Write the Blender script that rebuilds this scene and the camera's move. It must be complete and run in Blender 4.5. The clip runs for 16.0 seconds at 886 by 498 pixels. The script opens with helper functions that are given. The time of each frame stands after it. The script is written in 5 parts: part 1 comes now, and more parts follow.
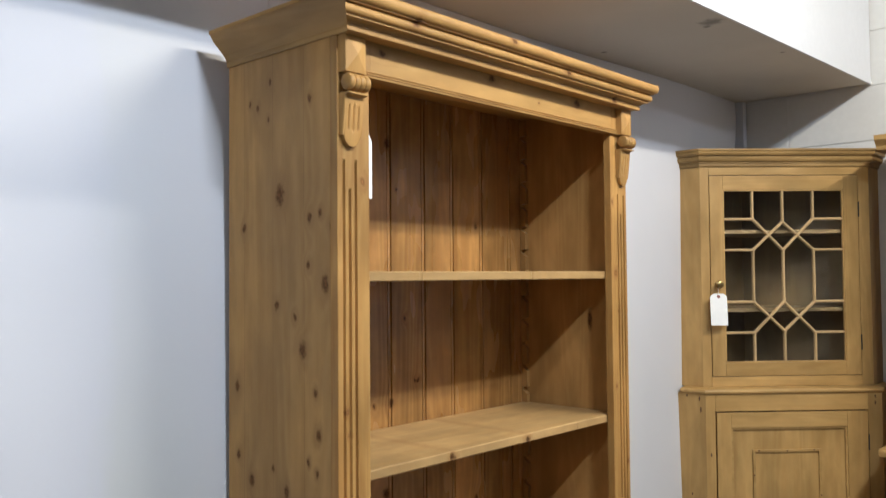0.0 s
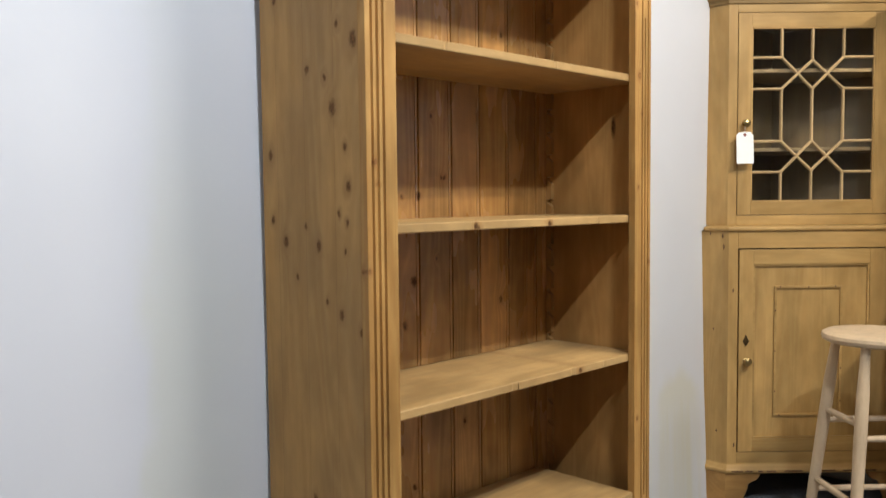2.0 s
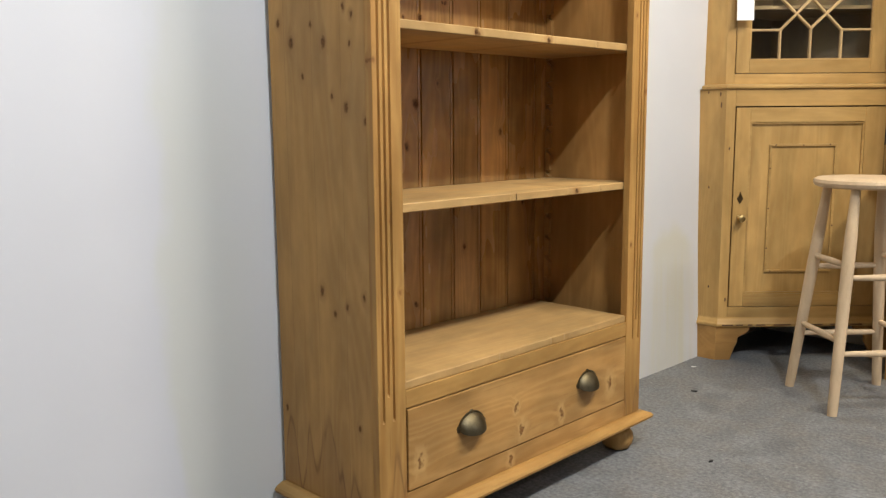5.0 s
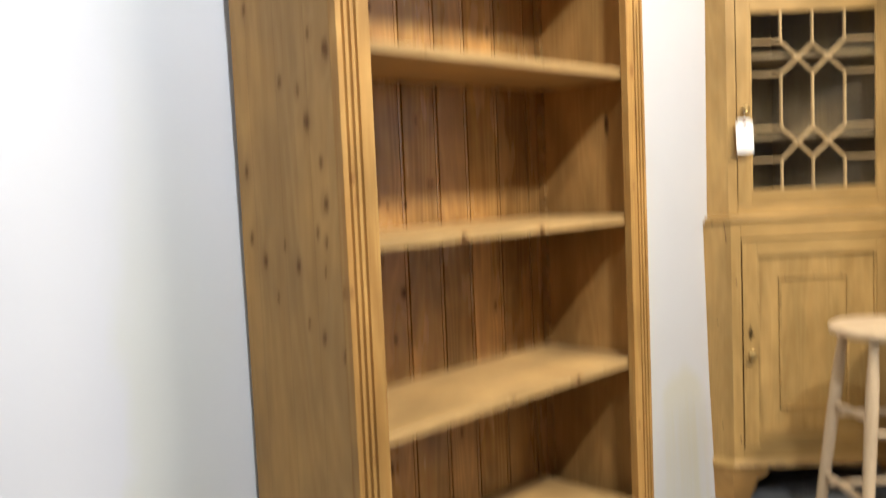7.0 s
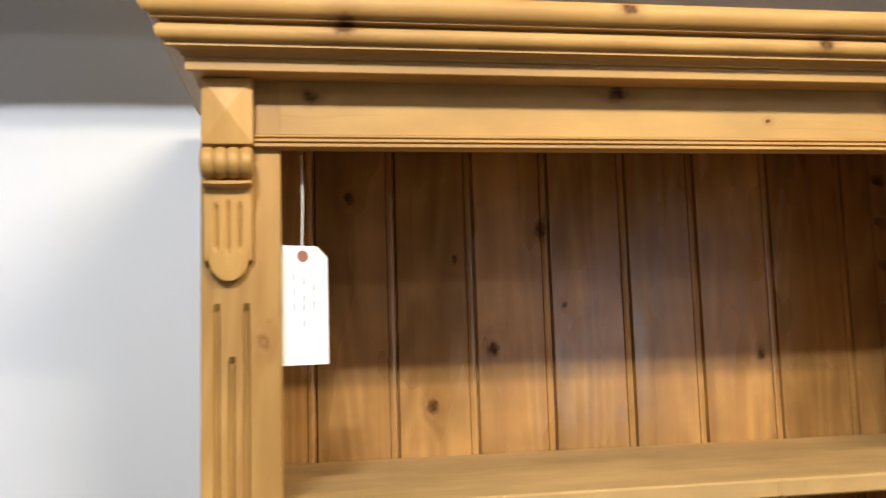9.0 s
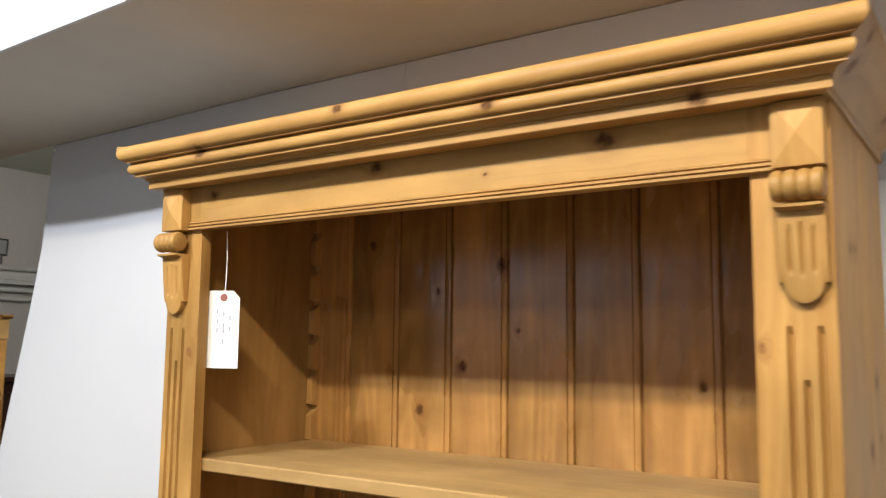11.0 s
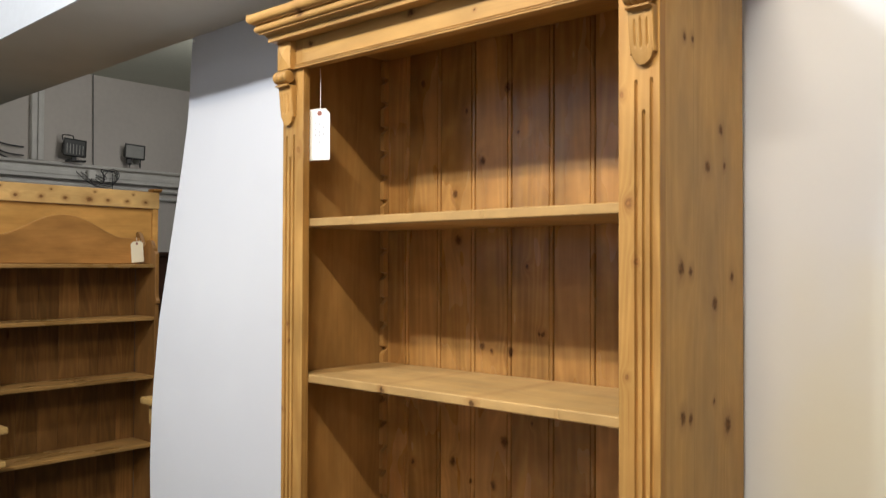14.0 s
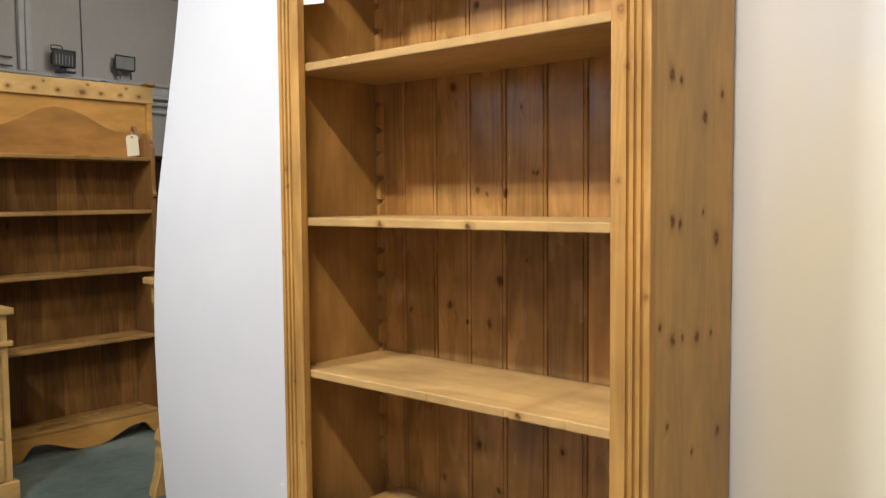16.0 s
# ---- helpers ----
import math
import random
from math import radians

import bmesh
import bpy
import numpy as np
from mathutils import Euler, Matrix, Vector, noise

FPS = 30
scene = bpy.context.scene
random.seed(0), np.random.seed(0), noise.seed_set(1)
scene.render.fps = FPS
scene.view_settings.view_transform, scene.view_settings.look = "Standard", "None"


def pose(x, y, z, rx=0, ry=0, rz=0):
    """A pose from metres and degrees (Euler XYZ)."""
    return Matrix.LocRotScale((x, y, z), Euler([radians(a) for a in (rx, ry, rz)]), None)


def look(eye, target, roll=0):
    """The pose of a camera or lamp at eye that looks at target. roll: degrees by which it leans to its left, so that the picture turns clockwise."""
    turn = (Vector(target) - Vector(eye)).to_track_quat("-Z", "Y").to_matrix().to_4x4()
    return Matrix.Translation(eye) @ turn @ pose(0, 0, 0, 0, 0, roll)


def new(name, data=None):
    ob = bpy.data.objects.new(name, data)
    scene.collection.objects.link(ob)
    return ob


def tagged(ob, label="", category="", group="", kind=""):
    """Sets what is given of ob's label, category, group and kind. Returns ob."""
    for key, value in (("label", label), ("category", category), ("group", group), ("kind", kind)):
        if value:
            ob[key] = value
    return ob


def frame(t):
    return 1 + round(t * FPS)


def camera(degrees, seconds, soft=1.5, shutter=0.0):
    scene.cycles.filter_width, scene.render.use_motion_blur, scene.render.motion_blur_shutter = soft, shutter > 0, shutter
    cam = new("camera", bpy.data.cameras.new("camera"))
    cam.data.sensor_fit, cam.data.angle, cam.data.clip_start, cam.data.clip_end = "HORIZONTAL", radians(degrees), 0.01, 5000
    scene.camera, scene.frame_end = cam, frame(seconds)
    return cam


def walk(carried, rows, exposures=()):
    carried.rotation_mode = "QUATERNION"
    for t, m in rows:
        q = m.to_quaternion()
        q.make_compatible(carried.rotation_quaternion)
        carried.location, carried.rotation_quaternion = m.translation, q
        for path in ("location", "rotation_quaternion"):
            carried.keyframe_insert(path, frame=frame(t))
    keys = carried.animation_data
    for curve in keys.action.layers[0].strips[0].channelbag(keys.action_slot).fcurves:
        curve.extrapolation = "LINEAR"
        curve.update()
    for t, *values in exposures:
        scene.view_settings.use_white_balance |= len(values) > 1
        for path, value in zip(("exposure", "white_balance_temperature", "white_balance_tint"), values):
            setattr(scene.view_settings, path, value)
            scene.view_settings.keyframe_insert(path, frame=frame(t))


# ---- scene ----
cam = camera(55.7, 16.0, soft=1.3, shutter=0.5)
PATH = [
    (0, (1.17, -0.991, 1.544), (-0.182, 0.481, 1.613), -0.5),
    (0.5, (1.208, -1.0, 1.471), (-0.155, 0.463, 1.509), -0.4),
    (1, (1.226, -1.008, 1.388), (-0.157, 0.436, 1.391), -0.7),
    (1.5, (1.22, -1.015, 1.304), (-0.176, 0.416, 1.252), -0.6),
    (2, (1.222, -1.032, 1.228), (-0.182, 0.387, 1.109), -0.6),
    (2.5, (1.231, -1.04, 1.177), (-0.18, 0.371, 1.032), -0.8),
    (3, (1.263, -1.052, 1.126), (-0.154, 0.35, 0.968), -0.7),
    (3.5, (1.256, -1.06, 1.075), (-0.159, 0.34, 0.878), -0.5),
    (4, (1.27, -1.079, 1.019), (-0.141, 0.316, 0.773), -0.2),
    (4.5, (1.286, -1.095, 0.977), (-0.116, 0.303, 0.69), 0.0),
    (4.7, (1.287, -1.098, 0.964), (-0.111, 0.3, 0.668), -0.2),
    (6.8, (1.195, -0.999, 1.104), (-0.184, 0.427, 0.846), -2.5),
    (7, (1.196, -0.948, 1.281), (-0.216, 0.46, 1.128), -2.5),
    (7.2, (1.15, -0.888, 1.395), (-0.29, 0.498, 1.333), -1.9),
    (7.5, (1.105, -0.787, 1.569), (-0.45, 0.468, 1.669), -2.0),
    (8, (0.985, -0.559, 1.688), (-0.676, 0.546, 1.825), -3.7),
    (8.5, (0.897, -0.219, 1.714), (-0.952, 0.524, 1.886), -4.1),
    (8.7, (0.861, -0.085, 1.719), (-1.043, 0.494, 1.908), -3.1),
    (10.8, (0.876, 1.089, 1.745), (-0.785, -0.001, 1.979), 0.8),
    (11, (0.891, 1.164, 1.741), (-0.748, 0.041, 1.97), 0.7),
    (11.5, (0.949, 1.316, 1.745), (-0.627, 0.104, 1.959), 0.1),
    (12, (1.077, 1.392, 1.704), (-0.504, 0.181, 1.891), -0.6),
    (12.5, (1.164, 1.479, 1.654), (-0.416, 0.26, 1.78), -0.9),
    (13, (1.208, 1.586, 1.581), (-0.334, 0.315, 1.664), -0.1),
    (13.5, (1.261, 1.648, 1.516), (-0.249, 0.338, 1.582), 0.1),
    (14, (1.289, 1.68, 1.446), (-0.206, 0.351, 1.484), 0.2),
    (14.5, (1.303, 1.693, 1.387), (-0.182, 0.354, 1.39), 0.0),
    (15, (1.319, 1.698, 1.337), (-0.17, 0.363, 1.307), -0.2),
    (15.5, (1.317, 1.704, 1.283), (-0.181, 0.381, 1.211), -0.5),
    (16, (1.321, 1.705, 1.229), (-0.178, 0.387, 1.104), -0.5),
]
walk(cam, [(t, look(eye, target, roll)) for t, eye, target, roll in PATH],
     exposures=[(0.0, -0.45, 5800, 10), (1.5, -0.32, 5960, 10), (2.5, -0.17, 6100, 10), (3.5, -0.03, 6200, 10), (4.7, 0.00, 6300, 10), (6.8, 0.16, 6350, 10), (7.3, 0.02, 6400, 10), (8.0, -0.24, 6500, 10), (11.0, -0.22, 6380, 10), (12.0, -0.30, 6340, 10), (12.5, -0.36, 6360, 10), (13.0, -0.29, 6360, 10), (14.0, -0.21, 6360, 10), (15.0, -0.04, 6400, 10), (16.0, 0.01, 6420, 10)])

# ---- world and lamps ----
world = bpy.data.worlds.new("world")
scene.world = world
world.use_nodes = True
world.node_tree.nodes["Background"].inputs[0].default_value = (0.75, 0.82, 0.9, 1)
world.node_tree.nodes["Background"].inputs[1].default_value = 0.05


def tube(name, place, aim, length, watts, colour, thick=0.05, along=0.0):
    """A ceiling tube: a long thin area lamp that looks from place to aim."""
    lamp = bpy.data.lights.new(name, "AREA")
    lamp.shape, lamp.size, lamp.size_y = "RECTANGLE", length, thick
    lamp.energy, lamp.color = watts, colour
    ob = new(name, lamp)
    back = (Vector(place) - Vector(aim)).normalized()
    side = Vector((math.sin(along), math.cos(along), 0))
    side = (side - back * side.dot(back)).normalized()
    up = back.cross(side)
    m = Matrix((side, up, back)).transposed().to_4x4()
    m.translation = place
    ob.matrix_world = m
    return ob


tube("unseen_ceiling_tube", (1.79, -0.23, 3.17), (-0.3, -0.1, 1.3), 0.34, 67, (0.89, 0.945, 1.0), 0.06)
tube("unseen_ceiling_tube", (1.64, 1.25, 3.17), (-0.3, 1.0, 1.2), 1.1, 72, (1.0, 0.89, 0.70), 0.06)
tube("unseen_ceiling_tube", (3.60, 2.10, 3.17), (-0.3, 0.8, 1.4), 1.1, 18, (0.95, 0.96, 1.0), 0.06)
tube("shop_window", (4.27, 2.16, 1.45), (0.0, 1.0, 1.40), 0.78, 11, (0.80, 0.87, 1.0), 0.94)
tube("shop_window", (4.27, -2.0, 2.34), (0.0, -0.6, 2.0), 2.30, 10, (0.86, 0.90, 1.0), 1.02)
# three unseen fill tubes, added for the near side panel, rack and far wall
tube("unseen_ceiling_tube", (1.30, -2.30, 3.17), (-0.1, -0.1, 1.2), 1.2, 30, (0.97, 0.96, 0.95), 0.10)
tube("unseen_ceiling_tube", (-1.35, -1.30, 3.19), (-0.9, -2.7, 0.8), 1.2, 27, (1.0, 0.95, 0.86), 0.12, math.pi / 2)
tube("unseen_ceiling_tube", (-2.2, -3.7, 3.19), (-2.5, -6.1, 2.3), 1.8, 25, (1.0, 0.95, 0.88), 0.25)

# ---- materials ----


class Nodes:
    """A node tree with short ways to add nodes and links."""

    def __init__(self, name):
        self.material = bpy.data.materials.new(name)
        self.material.use_nodes = True
        self.tree = self.material.node_tree
        self.shader = self.tree.nodes["Principled BSDF"]

    def add(self, kind):
        return self.tree.nodes.new(kind)

    def join(self, a, b):
        self.tree.links.new(a, b)

    def feed(self, socket, value):
        if hasattr(value, "is_output"):
            self.join(value, socket)
        else:
            socket.default_value = value

    def math(self, operation, a, b=0.0, c=0.0, clamp=False):
        node = self.add("ShaderNodeMath")
        node.operation, node.use_clamp = operation, clamp
        for n, value in enumerate((a, b, c)):
            self.feed(node.inputs[n], value)
        return node.outputs[0]

    def vector(self, operation, a, b=(0, 0, 0), c=(0, 0, 0)):
        node = self.add("ShaderNodeVectorMath")
        node.operation = operation
        for n, value in enumerate((a, b, c)):
            if n < len(node.inputs):
                self.feed(node.inputs[n], value)
        return node.outputs["Value"] if operation in ("LENGTH", "DISTANCE", "DOT_PRODUCT") else node.outputs[0]

    def noise(self, vector, scale, detail=3.0, rough=0.55, distortion=0.0):
        node = self.add("ShaderNodeTexNoise")
        self.join(vector, node.inputs["Vector"])
        for key, value in (("Scale", scale), ("Detail", detail), ("Roughness", rough), ("Distortion", distortion)):
            node.inputs[key].default_value = value
        return node.outputs["Fac"]

    def span(self, value, a, b, low=0.0, high=1.0):
        node = self.add("ShaderNodeMapRange")
        node.interpolation_type = "SMOOTHSTEP"
        for n, v in enumerate((value, a, b, low, high)):
            self.feed(node.inputs[n], v)
        return node.outputs[0]

    def mix(self, factor, a, b, blend="MIX"):
        node = self.add("ShaderNodeMix")
        node.data_type, node.blend_type = "RGBA", blend
        self.feed(node.inputs[0], factor)
        for n, value in ((6, a), (7, b)):
            self.feed(node.inputs[n], (*value, 1) if isinstance(value, tuple) else value)
        return node.outputs[2]

    def bump(self, height, strength, distance):
        node = self.add("ShaderNodeBump")
        self.join(height, node.inputs["Height"])
        node.inputs["Strength"].default_value, node.inputs["Distance"].default_value = strength, distance
        self.join(node.outputs[0], self.shader.inputs["Normal"])


def plain(name, colour, rough=0.5, metal=0.0, vary=0.12, scale=20.0, bump=0.15):
    """Paint, metal or paper with faint blotches and grain."""
    n = Nodes(name)
    at = n.add("ShaderNodeTexCoord").outputs["Object"]
    big, fine = n.noise(at, scale * 0.2, 4), n.noise(at, scale * 6, 3)
    tone = n.math("ADD", n.math("MULTIPLY", big, 0.7), n.math("MULTIPLY", fine, 0.3))
    dark = tuple(c * (1 - vary) for c in colour)
    light = tuple(min(1.0, c * (1 + vary)) for c in colour)
    n.feed(n.shader.inputs["Base Color"], n.mix(n.span(tone, 0.3, 0.7), dark, light))
    n.feed(n.shader.inputs["Roughness"], n.span(big, 0.2, 0.8, max(0.0, rough - 0.08), min(1.0, rough + 0.08)))
    n.shader.inputs["Metallic"].default_value = metal
    if bump:
        n.bump(fine, bump, 0.001)
    return n.material


def pine(name, axis, light=(0.438, 0.247, 0.073), dark=(0.305, 0.140, 0.032), knots=(), face=None, rough=0.50, knot=(0.050, 0.020, 0.008), damp=False,
         boards=0.0, stray=0.0, patina=0.20, gloss=0.30,
         contrast=0.55, streaks=0.20, shape=(1.15, 0.88), halo=(0.26, 0.115, 0.032), ripple=0.0, vary=0.14, wave=0.0, warp=0.009, flare=0.5):
    """Waxed pine with its grain along an axis. knots: (a, b, radius) in metres in the two axes of face, such as "xz"."""
    n = Nodes(name)
    at = n.add("ShaderNodeTexCoord").outputs["Object"]
    info = n.add("ShaderNodeObjectInfo").outputs["Random"]
    along = "xyz".index(axis)
    shift = n.add("ShaderNodeCombineXYZ")
    for k in range(3):
        n.join(n.math("MULTIPLY", info, 7.3 + 3.1 * k), shift.inputs[k])
    moved = n.vector("ADD", at, shift.outputs[0])
    near = None
    bend = n.add("ShaderNodeTexNoise")
    n.join(at, bend.inputs["Vector"])
    bend.inputs["Scale"].default_value, bend.inputs["Detail"].default_value = 55.0, 2.0
    warped = n.vector("ADD", at, n.vector("MULTIPLY_ADD", bend.outputs["Color"], (warp,) * 3, (-warp / 2,) * 3))
    for a, b, r in knots:
        scale, offset = [0.0, 0.0, 0.0], [0.0, 0.0, 0.0]
        for letter, place in zip(face, (a, b)):
            k = "xyz".index(letter)
            scale[k] = 1 / (r * (shape[0] if letter == axis else shape[1]))
            offset[k] = -place * scale[k]
        far = n.vector("LENGTH", n.vector("MULTIPLY_ADD", warped, tuple(scale), tuple(offset)))
        near = far if near is None else n.math("MINIMUM", near, far)
    if near is None:
        near = n.add("ShaderNodeValue").outputs[0]
        near.default_value = 9.0
    # scattered small knots
    squash = [26.0, 26.0, 26.0]
    squash[along] = 7.0
    cells = n.add("ShaderNodeTexVoronoi")
    n.join(n.vector("MULTIPLY", moved, tuple(v * 0.55 for v in squash)), cells.inputs["Vector"])
    cells.inputs["Scale"].default_value = 1.0
    pick = n.add("ShaderNodeSeparateColor")
    n.join(cells.outputs["Color"], pick.inputs[0])
    rare = n.math("GREATER_THAN", pick.outputs[0], 1 - 0.09 * stray)
    small = n.math("MULTIPLY", n.span(cells.outputs["Distance"], 0.05, 0.16, 1.0, 0.0), rare)
    # grain that runs round the knots
    pull = n.math("EXPONENT", n.math("MULTIPLY", near, -0.75))
    wavy = n.noise(n.vector("MULTIPLY", moved, tuple(v * (0.25 if k != along else 0.2) for k, v in enumerate(squash))), 1.0, 2)
    stretch = [1.0, 1.0, 1.0]
    stretch[along] = 0.045
    slim = n.vector("MULTIPLY", moved, tuple(stretch))
    push = n.math("ADD", n.math("MULTIPLY", pull, 0.035), n.math("MULTIPLY", wavy, 0.020))
    lift = n.add("ShaderNodeCombineXYZ")
    for k in range(3):
        if k != along:
            n.join(push, lift.inputs[k])
    bent = n.vector("ADD", slim, lift.outputs[0])
    rings = n.noise(bent, 46.0, 2.0, 0.5)
    fine = n.noise(bent, 330.0, 2.0, 0.6)
    blotch = n.noise(n.vector("MULTIPLY", moved, tuple(1.0 if k != along else 0.35 for k in range(3))), 7.0, 3)
    # growth rings cut flat: soft contour lines along the board
    cut = n.noise(n.vector("MULTIPLY", bent, tuple(1.0 if k != along else 2.2 for k in range(3))), 8.0, 1.0, 0.4)
    figure = n.math("MULTIPLY_ADD", n.math("SINE", n.math("MULTIPLY", cut, 95.0)), 0.5, 0.5)
    grain = n.math("ADD", n.math("MULTIPLY", n.span(rings, 0.22, 0.78), 0.48), n.math("ADD", n.math("MULTIPLY", fine, 0.20), n.math("MULTIPLY", n.math("POWER", figure, 1.6), 0.38)))
    soft_dark = tuple(contrast * d + (1 - contrast) * l for d, l in zip(dark, light))
    colour = n.mix(grain, soft_dark, light)
    streak = n.noise(n.vector("MULTIPLY", bent, tuple(1.0 if k != along else 0.5 for k in range(3))), 150.0, 2.0, 0.6)
    colour = n.mix(n.span(streak, 0.57, 0.75, 0.0, streaks), colour, (0.70 * dark[0], 0.60 * dark[1], 0.52 * dark[2]))
    tone = n.span(blotch, 0.25, 0.75, 1 - patina, 1 + patina * 0.7)
    mottle = n.noise(n.vector("MULTIPLY", moved, tuple(1.0 if k != along else 0.4 for k in range(3))), 26.0, 4, 0.6)
    tone = n.math("MULTIPLY", tone, n.span(mottle, 0.25, 0.75, 0.90, 1.06))
    tone = n.math("MULTIPLY", tone, n.math("MULTIPLY_ADD", info, vary, 1 - vary / 2))
    if ripple:
        # cross figure: soft pale bars that lie across the grain
        bars = n.noise(n.vector("MULTIPLY", moved, tuple(8.0 if k != along else 16.0 for k in range(3))), 1.0, 3.0, 0.6)
        tone = n.math("MULTIPLY", tone, n.span(bars, 0.38, 0.72, 1 - ripple, 1 + ripple))
    if boards:
        across = "xyz".index(face[0] if face[0] != axis else face[1])
        part_of = n.add("ShaderNodeSeparateXYZ")
        n.join(at, part_of.inputs[0])
        strip = n.math("DIVIDE", part_of.outputs[across], boards)
        which = n.add("ShaderNodeTexWhiteNoise")
        which.noise_dimensions = "1D"
        n.join(n.math("FLOOR", strip), which.inputs["W"])
        tone = n.math("MULTIPLY", tone, n.math("ADD", n.math("MULTIPLY", which.outputs["Value"], 0.16), 0.92))
        gap = n.math("ABSOLUTE", n.math("SUBTRACT", n.math("FRACT", strip), 0.5))
        tone = n.math("MULTIPLY", tone, n.span(gap, 0.488, 0.4985, 1.0, 0.80))
    grey = n.add("ShaderNodeCombineColor")
    for k in range(3):
        n.join(tone, grey.inputs[k])
    colour = n.mix(1.0, colour, grey.outputs[0], "MULTIPLY")
    ring = n.math("MULTIPLY", n.span(near, 0.7, 3.0, 1.0, 0.0), flare)
    colour = n.mix(ring, colour, halo)
    wobble = n.math("ADD", near, n.math("MULTIPLY", n.math("SUBTRACT", n.noise(at, 120.0, 2), 0.5), 0.9))
    core = n.math("MAXIMUM", n.span(wobble, 0.30, 1.30, 1.0, 0.0), small)
    ragged = n.math("MULTIPLY", core, n.span(n.noise(at, 160.0, 2), 0.25, 0.65, 0.62, 1.0))
    colour = n.mix(ragged, colour, knot)
    heart = n.math("MULTIPLY", n.span(wobble, 0.10, 0.55, 1.0, 0.0), 0.40)
    colour = n.mix(heart, colour, tuple(min(1.0, 2.6 * c) for c in knot))
    if damp:
        # a wavering tide mark left by damp near the floor
        split = n.add("ShaderNodeSeparateXYZ")
        n.join(at, split.inputs[0])
        tide = n.noise(n.vector("MULTIPLY", at, (15.0, 15.0, 0.8)), 1.0, 1.6, 0.5)
        level = n.math("SUBTRACT", split.outputs[2], n.math("MULTIPLY_ADD", tide, 0.80, -0.215))
        uneven = n.span(n.noise(n.vector("MULTIPLY", at, (30.0, 30.0, 14.0)), 1.0, 2.0), 0.35, 0.65, 0.15, 0.62)
        colour = n.mix(n.math("MULTIPLY", n.span(n.math("ABSOLUTE", level), 0.0, 0.020, 1.0, 0.0), uneven), colour, (0.12, 0.050, 0.017))
        colour = n.mix(n.span(level, 0.0, 0.04, 0.30, 0.0), colour, (0.21, 0.105, 0.038))
    n.feed(n.shader.inputs["Base Color"], colour)
    n.feed(n.shader.inputs["Roughness"], n.span(blotch, 0.2, 0.8, rough - 0.08, rough + 0.12))
    n.feed(n.shader.inputs["Specular IOR Level"], n.math("MULTIPLY_ADD", core, 0.06 - gloss, gloss))
    relief_of = n.math("ADD", grain, n.math("MULTIPLY", core, -0.1))
    if wave:
        # hand-planed boards: shallow hollows under the wax
        hollow = n.noise(n.vector("MULTIPLY", moved, tuple(1.0 if k != along else 0.45 for k in range(3))), 24.0, 2.0, 0.5)
        relief_of = n.math("MULTIPLY_ADD", hollow, wave, relief_of)
    n.bump(relief_of, 0.16, 0.0012)
    return n.material


SIDE_KNOTS = [(-.204, 1.937, .006), (-.08, 1.887, .007), (-.272, 1.901, .005), (-.246, 1.891, .006), (-.211, 1.863, .005),
              (-.174, 1.708, .017), (-.293, 1.649, .008), (-.081, 1.66, .008), (-.049, 1.668, .007), (-.017, 1.642, .008),
              (-.085, 1.57, .007), (-.035, 1.535, .013), (-.184, 1.493, .008), (-.126, 1.471, .006), (-.102, 1.41, .013),
              (-.319, 1.325, .010), (-.064, 1.33, .007), (-.056, 1.254, .009), (-.314, 1.186, .008), (-.268, 1.141, .011)]
SIDE_KNOTS_LOW = [(-.196, 1.174, .006), (-.086, 1.2, .006), (-.061, 1.183, .006), (-.154, 1.134, .010), (-.067, 1.127, .005),
                  (-.229, 1.068, .006), (-.129, 1.023, .005), (-.083, 1.0, .009), (-.021, .972, .008), (-.181, .604, .009),
                  (-.037, .608, .006), (-.137, .558, .007), (-.094, .58, .006), (-.331, .303, .007), (-.061, .318, .006)]
FAR_KNOTS = [(-.078, 1.441, .012), (-.115, 1.436, .008), (-.216, 1.375, .012), (-.295, 1.424, .008), (-.084, 1.181, .011),
             (-.114, 1.175, .008), (-.212, 1.195, .006), (-.274, 1.143, .014), (-.088, .965, .010), (-.128, .963, .006),
             (-.189, .957, .011), (-.253, .957, .006), (-.039, .995, .007), (-.069, .808, .006), (-.289, .755, .010),
             (-.172, .739, .006), (-.092, 1.85, .006), (-.124, 1.852, .006), (-.245, 1.703, .009), (-.186, 1.629, .010),
             (-.261, 1.637, .006), (-.30, .52, .009), (-.11, .47, .010), (-.2, .33, .008)]
BACK_KNOTS = [(.163, 1.927, .009), (.445, 1.88, .012), (.367, 1.705, .010), (.477, 1.768, .005), (.277, 1.627, .010),
              (.784, 1.685, .008), (.314, 1.837, .006), (.287, 1.509, .013), (.367, 1.245, .010), (.455, 1.235, .011),
              (.502, 1.442, .006), (.54, 1.284, .005), (.437, 1.018, .014), (.271, .945, .012), (.130, .922, .007)]
BACK_KNOTS_LOW = [(.403, .907, .011), (.518, 1.073, .005), (.367, .589, .012), (.248, .48, .009), (.43, .482, .009),
                  (.33, .905, .006), (.775, .941, .010), (.397, 1.233, .006), (.55, 1.284, .006), (.62, .62, .007), (.88, .73, .008)]

